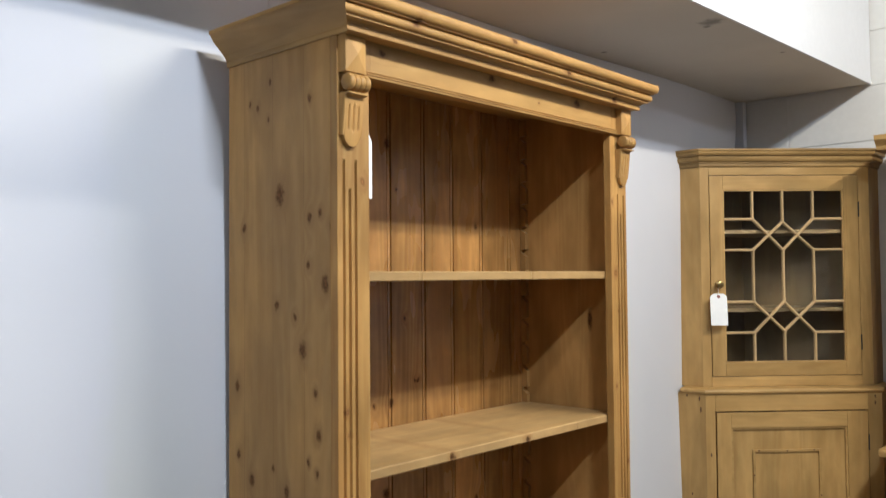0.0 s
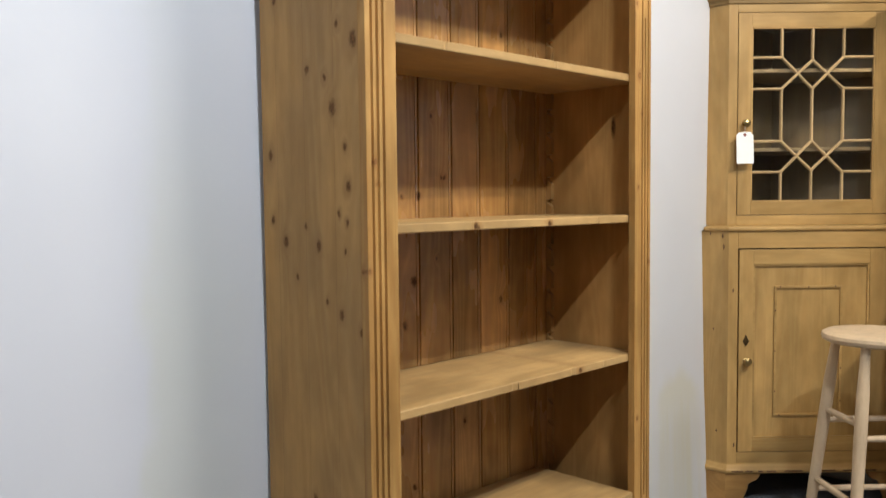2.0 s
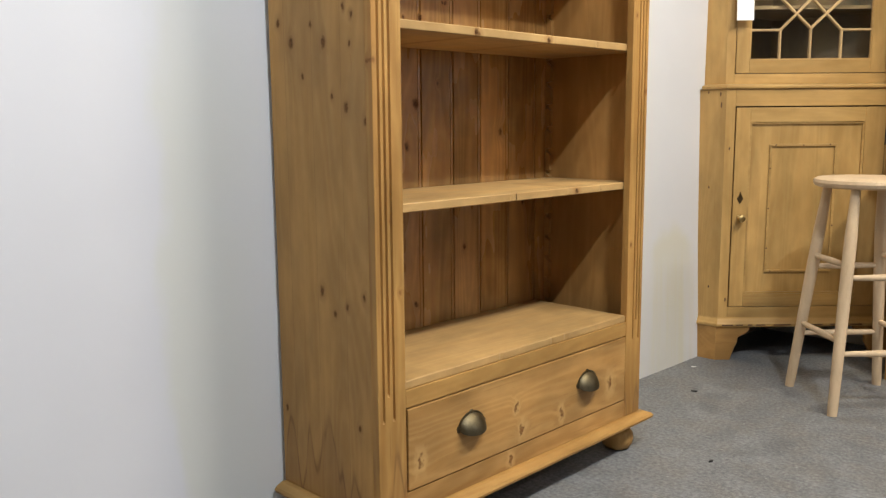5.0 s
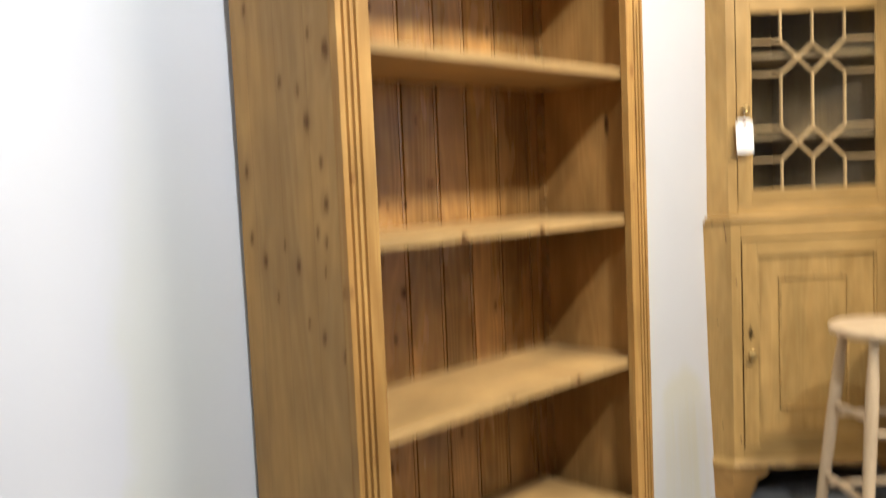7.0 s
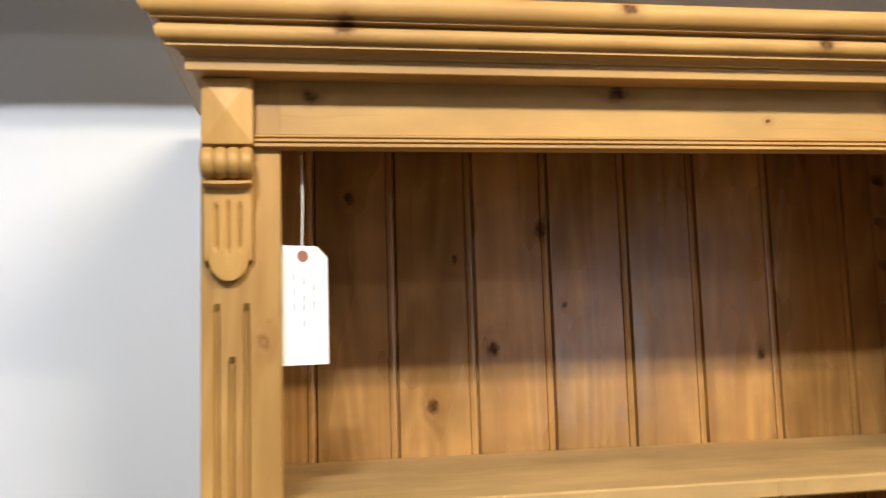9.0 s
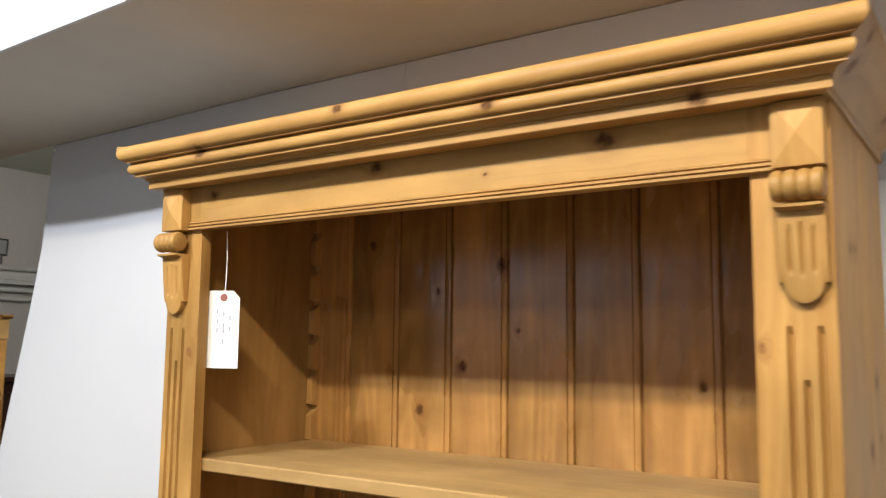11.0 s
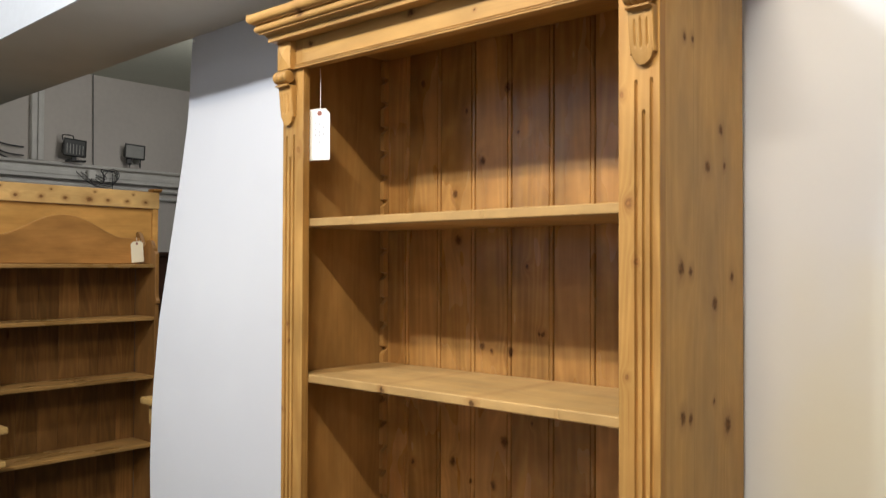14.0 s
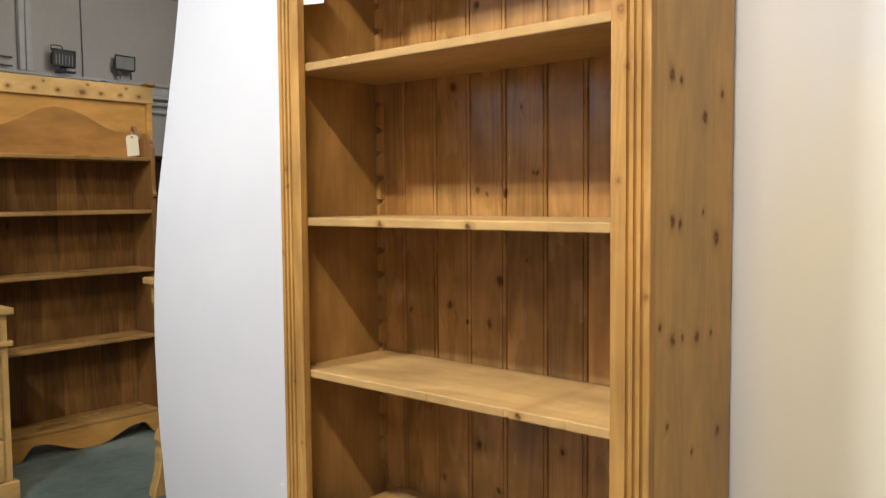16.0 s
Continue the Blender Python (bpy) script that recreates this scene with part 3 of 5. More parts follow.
MIDDLE = [(0, -.362), (.9, -.360), (1.3, -.366), (1.6, -.370), (1.8, -.380), (2.0, -.402), (2.32, -.440)]
CORNER = [(0, -.352), (.5, -.374), (1.1, -.388), (1.6, -.383), (2.0, -.378), (2.32, -.388)]


def sheet_x(y, z):
    w = ease(-0.05, -1.18, y)
    v = ease(1.1, 2.2, y)
    mid = lerp_table(MIDDLE, z) * (1 - v) + (lerp_table(CORNER, z)) * v
    return mid * (1 - w) + lerp_table(FREE_EDGE, z) * w - 0.022 * ease(2.08, 2.25, y) * ease(2.25, 2.0, z)


def white_sheet():
    """A thin board that hangs from the beam and bellies forward at its free end."""
    bm = bmesh.new()
    ys = [-1.18 + 3.83 * k / 48 for k in range(49)]
    zs = [2.318 * k / 30 for k in range(31)]
    faces = []
    for off in (0.0, -0.005):
        faces.append([[bm.verts.new((sheet_x(y, z) + off, y, z)) for z in zs] for y in ys])
    for grid in faces:
        for a in range(len(ys) - 1):
            for b in range(len(zs) - 1):
                bm.faces.new((grid[a][b], grid[a + 1][b], grid[a + 1][b + 1], grid[a][b + 1]))
    f = [[v.co.copy() for v in line] for line in faces[0]]
    g = [[v.co.copy() for v in line] for line in faces[1]]
    rims = [((f[a][k], f[a + 1][k], g[a + 1][k], g[a][k])) for a in range(len(ys) - 1) for k in (0, -1)]
    rims += [((f[k][b], f[k][b + 1], g[k][b + 1], g[k][b])) for b in range(len(zs) - 1) for k in (0, -1)]
    for rim in rims:
        bm.faces.new([bm.verts.new(p) for p in rim])
    return tagged(mesh("backdrop_board", bm, SHEET, smooth=True), "thin white backdrop board hanging from the beam, bellied at its free edge", kind="structure")


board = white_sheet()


def panel_joint(y0, z0):
    """A thin cover strip over the joint of two boards, following their belly."""
    bm = bmesh.new()
    rows = []
    for k in range(9):
        z = z0 + (2.316 - z0) * k / 8
        rows.append([bm.verts.new((sheet_x(y, z) + out, y, z)) for y, out in ((y0, 0.0002), (y0, 0.0016), (y0 + 0.0045, 0.0016), (y0 + 0.0045, 0.0002))])
    for a, b in zip(rows, rows[1:]):
        for k in range(4):
            bm.faces.new((a[k], a[(k + 1) % 4], b[(k + 1) % 4], b[k]))
    bm.faces.new(rows[0]), bm.faces.new(rows[-1][::-1])
    return bm


part("joint_strip", panel_joint(0.153, 1.6), JOINT, board, "thin grey joint strip between two boards")
mesh_nail = lathe([(0.004, 0), (0.006, 0.003), (0.003, 0.006)], (-0.470, -1.165, 2.302), Euler((0, radians(90), 0)).to_matrix(), 10)
tagged(mesh("nail", mesh_nail, CARD), "small pale fixing at the board's top corner", "fixing")

# ---- the tall open bookcase ----
W, BACK = 1.02, -0.35
case = thing("bookcase", pose(0, 0, 0), "tall honey-waxed pine open bookcase with one drawer on bun feet", "bookcase")


def stile(y0, flip):
    """A front stile with three round-ended flutes."""
    flutes = [(0.0155, 0.338, 1.765), (0.030, 0.394, 1.712), (0.0445, 0.338, 1.765)]
    us = [0.0, 0.0015]
    for c, _, _ in flutes:
        us += [c - 0.0036, c - 0.0026, c - 0.0012, c + 0.0012, c + 0.0026, c + 0.0036]
    us += [0.060, 0.0775, 0.079]
    vs = [0.1155, 0.332, 0.338, 0.345, 0.388, 0.394, 0.401, 0.8, 1.2, 1.60, 1.705, 1.712, 1.719, 1.757, 1.765, 1.772, 2.028]

    def height(u, v):
        for c, low, high in flutes:
            if low < v < high and abs(u - c) < 0.0035:
                return -0.0068 * math.sqrt(max(0.0, 1 - (abs(u - c) / 0.0036) ** 2))
        return -0.0012 if u in (0.0, 0.079) else 0.0

    def place(u, v, h):
        return (h, y0 + (0.079 - u if flip else u), v)

    return relief(us, vs, height, -0.020, place)


part("stile", stile(0.0, False), PINE_STILE, case, "fluted front stile")
part("stile", stile(W - 0.079, True), PINE_STILE, case, "fluted front stile")
part("side_panel", box(BACK, -0.0205, 0.0, 0.0108, 0.1155, 2.028, 0.0015), PINE_SIDE, case)
part("side_lining", box(BACK, -0.0205, 0.0111, 0.020, 0.1155, 2.0095), PINE_IN_SHADE, case)
part("side_panel", box(BACK, -0.0205, W - 0.0108, W, 0.1155, 2.028, 0.0015), PINE_FAR, case)
part("side_lining", box(BACK, -0.0205, W - 0.020, W - 0.0111, 0.1155, 2.0095), PINE_IN_SHADE, case)
part("top_panel", box(BACK, -0.0205, 0.0205, W - 0.0205, 2.010, 2.0275, 0.001), PINE_Y, case)
part("front_rail", merge(box(-0.020, -0.0005, 0.0795, W - 0.0795, 1.9245, 2.028), box(0.0003, 0.0040, 0.0794, W - 0.0794, 1.9365, 2.028, 0.0003)), PINE_FRIEZE, case, "knotty frieze board")
for y0, y1 in ((0.0535, 0.0793), (W - 0.0793, W - 0.0535)):
    part("frieze_end", box(0.0003, 0.0040, y0, y1, 1.9365, 2.028, 0.0003), PINE_STILE, case)
bm = prism([(0.0003, 1.9225), (0.0075, 1.9225), (0.0085, 1.9233), (0.0085, 1.9262), (0.0045, 1.9270), (0.0045, 1.9282), (0.0078, 1.9287), (0.0078, 1.9308), (0.0045, 1.9315), (0.0045, 1.9325)]
           + arc(.0042, 1.9345, .0024, .0018, -90, 90, 5) + [(0.0003, 1.9363)], "y", 0.0535, W - 0.0535)
part("frieze_moulding", bm, PINE_Y, case, "moulding of two thin fillets and a bead", True)


# from below: flat band, cove, fillet, round, recess, fillet, large round
CORNICE = ([(-.012, 1.991), (.0090, 1.991), (.0100, 1.992), (.0100, 2.0040), (.0115, 2.0046)] + arc(.0235, 2.0046, .0105, .0059, 180, 90, 5)
           + [(.0264, 2.0105), (.0264, 2.0140), (.0275, 2.0145)] + arc(.0275, 2.0230, .0075, .0085, -90, 80, 12) + [(.0288, 2.0330), (.0380, 2.0335), (.0380, 2.0356), (.0388, 2.0360)]
           + arc(.0385, 2.0482, .0100, .0122, -90, 90, 14) + [(-.012, 2.0604)])
# the returns are plain flared boards with a small bead
FLARE = ([(-.012, 1.991), (.0040, 1.991), (.0052, 1.9935), (.0056, 1.9985), (.0046, 2.0015), (.0056, 2.0030)] + [(.0056 + .0395 * u + .004 * math.sin(2 * math.pi * u) * -0.5, 2.0030 + .0480 * u) for u in [k / 8 for k in range(1, 9)]]
         + [(.0480, 2.0522), (.0485, 2.0545), (.0470, 2.0604), (-.012, 2.0604)])


def cornice(run):
    bm = bmesh.new()
    ends = []
    for p, z in CORNICE if run == "front" else FLARE:
        front = 0.030 + p
        pair = {"front": ((front, -p, z), (front, W + p, z)), "near": ((BACK, -p, z), (front, -p, z)), "far": ((BACK, W + p, z), (front, W + p, z))}[run]
        ends.append([bm.verts.new(v) for v in pair])
    for a, b in zip(ends, ends[1:] + ends[:1]):
        bm.faces.new((a[0], b[0], b[1], a[1]))
    bm.faces.new([e[0] for e in ends]), bm.faces.new([e[1] for e in ends])
    return bm


part("cornice_front", cornice("front"), PINE_CORNICE, case, "stepped and rounded cornice moulding", True)
part("cornice_side", cornice("near"), PINE_X, case, "", True)
part("cornice_side", cornice("far"), PINE_RETURN, case, "", True)
part("cornice_top", box(BACK, 0.0175, 0.0125, W - 0.0125, 2.0285, 2.050), PINE_Y, case)
part("cornice_packing", box(0.0045, 0.0175, 0.0, W, 1.9925, 2.028), PINE_Y, case)


def corner_block(y0):
    """A block with a diamond point."""
    bm = box(0.0, 0.020, y0, y0 + 0.050, 1.9225, 1.990)
    one = bmesh.new()
    lo, hi = y0 + 0.0005, y0 + 0.0495
    corners = [one.verts.new((0.0205, y, z)) for y, z in ((lo, 1.923), (hi, 1.923), (hi, 1.9895), (lo, 1.9895))]
    tip = one.verts.new((0.0275, y0 + 0.025, 1.956))
    for k in range(4):
        one.faces.new((corners[k], corners[(k + 1) % 4], tip))
    one.faces.new(corners)
    return merge(bm, one)


def corbel(y0):
    """The scroll and the fluted shield under the block, as one carved piece with its scroll as a part."""
    us = [0.0, 0.0015] + [0.003 + 0.0014 * k for k in range(31)] + [0.0465, 0.048]
    vs = [k / 30 for k in range(31)]

    def low(u):
        s = abs(u - 0.024) / 0.024
        return 1.787 + (0.0 if s < 0.22 else 0.026 * (1 - math.sqrt(max(0.0, 1 - (s / 0.86) ** 2))) if s < 0.80 else 0.0200)

    def place(u, v, h):
        z = low(u) + (1.884 - low(u)) * v
        return (h, y0 + 0.001 + u, z)

    def height(u, v):
        h = 0.009 + 0.009 * v ** 0.7 + (0.011 if v > 0.955 else 0.0)
        for c, top in ((0.0125, 0.80), (0.024, 0.84), (0.0355, 0.80)):
            h -= 0.0036 * math.exp(-((u - c) / 0.0017) ** 2) * ease(0.24, 0.34, v) * ease(top, top - 0.08, v)
        return h - (0.0025 if u in (0.0, 0.048) else 0.0)

    shield = part("corbel", relief(us, vs, height, 0.0, place), PINE_Z, case, "carved corbel with a fluted shield")
    reeds = []
    for k in range(49):
        y = 0.050 * k / 48
        reeds.append((0.0130 + 0.0030 * math.sqrt(abs(math.sin(y / 0.050 * math.pi * 4))), y))
    part("scroll", lathe(reeds, (0.0215, y0, 1.9030), Euler((radians(-90), 0, 0)).to_matrix(), 28), PINE_Y, shield, "reeded scroll", True)
    return shield


for y0 in (0.003, W - 0.053):
    part("corner_block", corner_block(y0), PINE_Z, case, "block with a diamond point")
    corbel(y0)

SEAMS = [0.0205, 0.113, 0.228, 0.343, 0.457, 0.579, 0.690, 0.812, 0.938, W - 0.0205]
for a, b in zip(SEAMS, SEAMS[1:]):
    o = 0.0003
    outline = [(-0.3485, a + o), (-0.3415, a + o), (-0.3415, a + 0.0009), (-0.3366, a + 0.0022), (-0.336, a + 0.0036), (-0.336, b - 0.0140), (-0.3386, b - 0.0130), (-0.3386, b - 0.0120),
               (-0.3363, b - 0.0110), (-0.3357, b - 0.0070), (-0.3363, b - 0.0028), (-0.3415, b - 0.0009), (-0.3415, b - o), (-0.3485, b - o)]
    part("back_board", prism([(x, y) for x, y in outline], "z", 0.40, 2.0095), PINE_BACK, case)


def worn_board(x0, x1, y0, y1, z0, z1, nicks, seed):
    """A shelf whose front edge wavers and has a few nicks."""
    rng = random.Random(seed)
    front = []
    steps = 26
    for k in range(steps + 1):
        y = y0 + (y1 - y0) * k / steps
        front.append((x1 - (0.0 if k in (0, steps) else rng.random() * 0.0012), y))
    for y, wide, deep in nicks:
        front = [p for p in front if abs(p[1] - y) > wide]
        front += [(x1 - 0.0004, y - wide), (x1 - deep, y - wide * 0.35), (x1 - deep * 0.8, y + wide * 0.3), (x1 - 0.0004, y + wide)]
    front.sort(key=lambda p: p[1])
    return prism([(x0, y0)] + front + [(x0, y1)], "z", z0, z1, None, 0.002)


for z, nicks in ((1.558, [(0.24, 0.006, 0.003), (0.62, 0.004, 0.003)]), (1.179, [(0.328, 0.006, 0.004), (0.615, 0.008, 0.003), (0.80, 0.004, 0.003)]), (0.798, [(0.46, 0.012, 0.003), (0.69, 0.009, 0.005), (0.83, 0.006, 0.003)])):
    part("shelf", worn_board(-0.3345, -0.0210, 0.0215, W - 0.0215, z - 0.020, z, nicks, int(z * 1000)), PINE_SHELF, case, "plain pine shelf with a worn front edge")
part("shelf", worn_board(-0.3345, -0.004, 0.0795, W - 0.0795, 0.398, 0.417, [(0.40, 0.010, 0.004), (0.60, 0.006, 0.004), (0.66, 0.012, 0.003)], 7), PINE_SHELF, case, "bottom board above the drawer")
part("drawer_rail", box(-0.045, -0.001, 0.0795, W - 0.0795, 0.357, 0.3975, 0.002), PINE_Y, case)
part("bottom_rail", box(-0.045, -0.001, 0.0795, W - 0.0795, 0.115, 0.165, 0.001), PINE_DRAWER, case)
part("base_panel", box(BACK, -0.0455, 0.0205, W - 0.0205, 0.116, 0.130), PINE_Y, case)
part("back_panel", box(-0.349, -0.337, 0.0205, W - 0.0205, 0.1305, 0.396), PINE_Y, case)


def notched(y0, y1, x0, x1):
    """A toothed strip that carries the shelf bars."""
    outline = [(x0, 0.418), (x0, 2.005)]
    z = 2.005
    outline.append((x1, z))
    while z > 0.50:
        outline += [(x1, z - 0.044), (x0 + 0.003, z - 0.046), (x0 + 0.003, z - 0.054), (x1, z - 0.065)]
        z -= 0.067
    outline += [(x1, 0.418)]
    return prism(outline, "y", y0, y1)


for y0, y1 in ((0.0205, 0.0345), (W - 0.0345, W - 0.0205)):
    part("shelf_support", notched(y0, y1, -0.3350, -0.317), PINE_IN_SHADE, case, "toothed shelf support strip")

drawer = part("drawer", box(-0.30, 0.0015, 0.083, W - 0.083, 0.168, 0.354, 0.0025), PINE_DRAWER, case, "wide drawer with a knotty front")


def cup_handle(y, z):
    """A cup pull: a quarter-round shell with a flange and two screws."""
    bm = bmesh.new()
    across, rows, grid = 18, 8, []
    for a in range(across + 1):
        s = -1 + 2 * a / across
        line = []
        for b in range(rows + 1):
            t = b / rows * math.pi / 2
            half = math.sqrt(max(0.0, 1 - s * s))
            line.append(bm.verts.new((0.0035 + 0.026 * half * math.sin(t) * 0.98, y + 0.041 * s, z - 0.006 + 0.034 * half * math.cos(t) - 0.012 * math.sin(t) * half)))
        grid.append(line)
    for a in range(across):
        for b in range(rows):
            try:
                bm.faces.new((grid[a][b], grid[a + 1][b], grid[a + 1][b + 1], grid[a][b + 1]))
            except ValueError:
                pass
    bmesh.ops.remove_doubles(bm, verts=bm.verts, dist=0.0004)
    bmesh.ops.solidify(bm, geom=bm.faces[:], thickness=0.0016)
    flange = [(y + 0.047 * math.cos(k * math.pi / 16), z - 0.008 + 0.042 * math.sin(k * math.pi / 16)) for k in range(17)]
    flange += [(y + 0.040 * math.cos(math.pi - k * math.pi / 16), z - 0.009 + 0.032 * math.sin(k * math.pi / 16)) for k in range(17)]
    bm = prism(flange, "x", 0.0015, 0.0035, bm)
    cup = part("cup_handle", bm, CUP, drawer, "aged metal cup handle", True)
    for s in (-1, 0, 1):
        part("lug", lathe([(0.0068, 0.0), (0.0068, 0.0016), (0.005, 0.0026)], (0.0012, y + 0.0425 * s, z + (0.0005 if s else 0.031)), Euler((0, radians(90), 0)).to_matrix(), 12), CUP, cup)
        part("screw", lathe([(0.0028, 0), (0.0028, 0.001), (0.0015, 0.0018)], (0.0039, y + 0.0425 * s, z + (0.0005 if s else 0.031)), Euler((0, radians(90), 0)).to_matrix(), 8), BRASS, cup)


cup_handle(0.283, 0.268)
cup_handle(0.748, 0.264)

PLINTH = [(-.010, 0.086), (.020, 0.086), (.030, 0.093), (.032, 0.100), (.028, 0.106), (.016, 0.112), (.010, 0.1145), (-.010, 0.1145)]
for run in ("front", "near", "far"):
    bm, ends = bmesh.new(), []
    for p, z in PLINTH:
        pair = {"front": ((p, -p, z), (p, W + p, z)), "near": ((BACK, -p, z), (p, -p, z)), "far": ((BACK, W + p, z), (p, W + p, z))}[run]
        ends.append([bm.verts.new(v) for v in pair])
    for a, b in zip(ends, ends[1:] + ends[:1]):
        bm.faces.new((a[0], b[0], b[1], a[1]))
    bm.faces.new([e[0] for e in ends]), bm.faces.new([e[1] for e in ends])
    part("plinth_moulding", bm, PINE_Y if run == "front" else PINE_X, case)
part("base_board", box(BACK, -0.0105, 0.0105, W - 0.0105, 0.086, 0.1145), PINE_Y, case)
BUN = [(0.024, 0.0), (0.036, 0.005), (0.045, 0.018), (0.049, 0.034), (0.047, 0.050), (0.038, 0.062), (0.028, 0.068), (0.030, 0.074), (0.030, 0.0858)]
for x in (-0.045, -0.30):
    for y in (0.045, W - 0.045):
        part("bun_foot", lathe(BUN, (x, y, 0), None, 24), PINE_Z, case, "turned bun foot", True)


def price_tag(m, label, card, width, height, drop, bars=True):
    """A luggage tag: the card hangs at the end of a string; the local origin is where the string is tied."""
    tag = thing("price_tag", m, label, "price tag")
    w, h = width / 2, height
    outline = [(-w, -drop - h), (w, -drop - h), (w, -drop - 0.012), (w - 0.012, -drop), (-w + (0.0 if bars else 0.012), -drop), (-w, -drop - (0.0005 if bars else 0.012))]
    bm = prism(outline, "y", -0.0006, 0.0006)
    one = part("card", bm, card, tag)
    part("eyelet", lathe([(0.0062, -0.0012), (0.0068, 0.0), (0.0062, 0.0012)], (0, 0, -drop - 0.011), Euler((radians(90), 0, 0)).to_matrix(), 16), RING, tag, "small fibre ring")
    wire("string", [(0, 0.001, 0.0), (0.0015, 0.002, -drop * 0.5), (0.0, 0.0025, -drop - 0.009)], 0.0009, STRING, tag)
    if bars:
        for k, dashes in enumerate(((0.0, 0.016, 0.030), (0.004, 0.022, 0.031, 0.048), (0.010, 0.028))):
            for start in dashes:
                u, v = -0.010 + 0.011 * k, -drop - 0.030 - start
                part("writing", box(u - 0.0012, u + 0.0012, -0.0009, -0.0007, v - 0.008, v), INK, one)
    return tag


price_tag(pose(-0.034, 0.100, 1.9235, 0, 0, 112), "white card price tag on a string inside the bookcase", CARD, 0.056, 0.125, 0.098)

# ---- the corner cabinet ----
# local x runs along its front, -y looks into the shop; the lower front stands at y = 0
cupboard = thing("corner_cabinet", pose(-0.030, 2.300, 0, 0, 0, 45), "old stripped pine two-part corner cabinet with a glazed upper door", "cabinet")


def face_frame(name, x0, x1, z0, z1, y0, y1, hole, material, parent, cross=None):
    """Two stiles and two rails round a hole (x0, x1, z0, z1)."""
    hx0, hx1, hz0, hz1 = hole
    part(name + "_stile", box(x0, hx0, y0, y1, z0, z1, 0.0015), material, parent)
    part(name + "_stile", box(hx1, x1, y0, y1, z0, z1, 0.0015), material, parent)
    part(name + "_rail", box(hx0 + 0.0003, hx1 - 0.0003, y0, y1, z0, hz0, 0.0015), cross or material, parent)
    part(name + "_rail", box(hx0 + 0.0003, hx1 - 0.0003, y0, y1, hz1, z1, 0.0015), cross or material, parent)


def return_panel(x, y, z0, z1, length, side):
    """The slanting flank between the front and the wall."""
    d = length * 0.7071
    t = 0.018 * 0.7071
    s = side
    outline = [(x, y), (x + s * d, y + d), (x + s * d - s * t, y + d + t), (x - s * t, y + t)]
    return prism(outline, "z", z0, z1)


HALF = 0.345
# lower part
for s, length in ((-1, 0.114), (1, 0.16)):
    part("flank", return_panel(s * HALF, 0.0, 0.146, 1.090, length, s), OLD, cupboard)
    part("flank", return_panel(s * 0.337, 0.042, 1.1125, 1.968, length - 0.022, s), OLD, cupboard)
face_frame("lower_frame", -HALF, HALF, 0.146, 1.090, 0.0, 0.020, (-0.3075, 0.290, 0.220, 1.0245), OLD, cupboard, OLD_X)
low_door = part("lower_door", box(-0.2445, 0.2045, 0.010, 0.019, 0.276, 0.9595), OLD, cupboard, "panelled door with a nailed-on inner moulding")
face_frame("door", -0.3025, 0.2875, 0.2225, 1.0195, -0.001, 0.019, (-0.247, 0.207, 0.273, 0.962), OLD, low_door, OLD_X)


def moulding_run(x0, x1, z0, z1, wide, y0, y1, name, parent, material, lean=0.0):
    """Four strips round an opening or a panel."""
    part(name, box(x0, x1, y0, y1, z1 - wide, z1, 0.0012), material, parent)
    part(name, box(x0, x1, y0, y1, z0, z0 + wide, 0.0012), material, parent)
    part(name, box(x0, x0 + wide, y0, y1, z0 + wide + 0.0003, z1 - wide - 0.0003, 0.0012), material, parent)
    part(name, box(x1 - wide, x1, y0, y1, z0 + wide + 0.0003, z1 - wide - 0.0003, 0.0012), material, parent)


moulding_run(-0.2468, 0.2068, 0.2732, 0.9618, 0.008, 0.002, 0.0098, "panel_bead", low_door, OLD_X)
moulding_run(-0.163, 0.104, 0.363, 0.876, 0.0095, 0.003, 0.0099, "inner_moulding", low_door, OLD_X)
NAIL = plain("nail_stain", (0.10, 0.046, 0.017), 0.7)
for x, z in ((-0.14, 0.872), (-0.03, 0.871), (0.075, 0.873), (-0.14, 0.367), (0.02, 0.368), (-0.159, 0.78), (-0.159, 0.62), (-0.159, 0.46), (0.1, 0.70), (0.1, 0.55), (0.1, 0.42)):
    part("nail_mark", lathe([(0.0034, 0), (0.0022, 0.0006)], (x, 0.0029, z), Euler((radians(90), 0, 0)).to_matrix(), 8), NAIL, low_door)


def rust_mark(along, z, tall, flank=False):
    """A thin blot of rust round an old nail, on the front or on the slanting flank."""
    blot = [(0.0035 * math.sin(k * math.pi / 5) * (1.0 if k < 5 else 0.8), tall * math.cos(k * math.pi / 5)) for k in range(10)]
    bm = prism(blot, "y", -0.0006, 0.0)
    m = pose(-HALF - along * 0.7071, along * 0.7071, z, 0, 0, -45) if flank else pose(along, 0, z)
    bmesh.ops.transform(bm, matrix=m, verts=bm.verts)
    part("nail_mark", bm, NAIL, cupboard)


for along, z, tall in ((0.076, 1.081, 0.006), (0.025, 1.072, 0.009), (0.020, 1.030, 0.012), (0.060, 0.705, 0.005), (0.045, 0.30, 0.006)):
    rust_mark(along, z, tall, True)
for along, z, tall in ((0.318, 1.075, 0.007), (0.318, 1.05, 0.008), (-0.326, 0.86, 0.008), (-0.318, 0.25, 0.009)):
    rust_mark(along, z, tall)
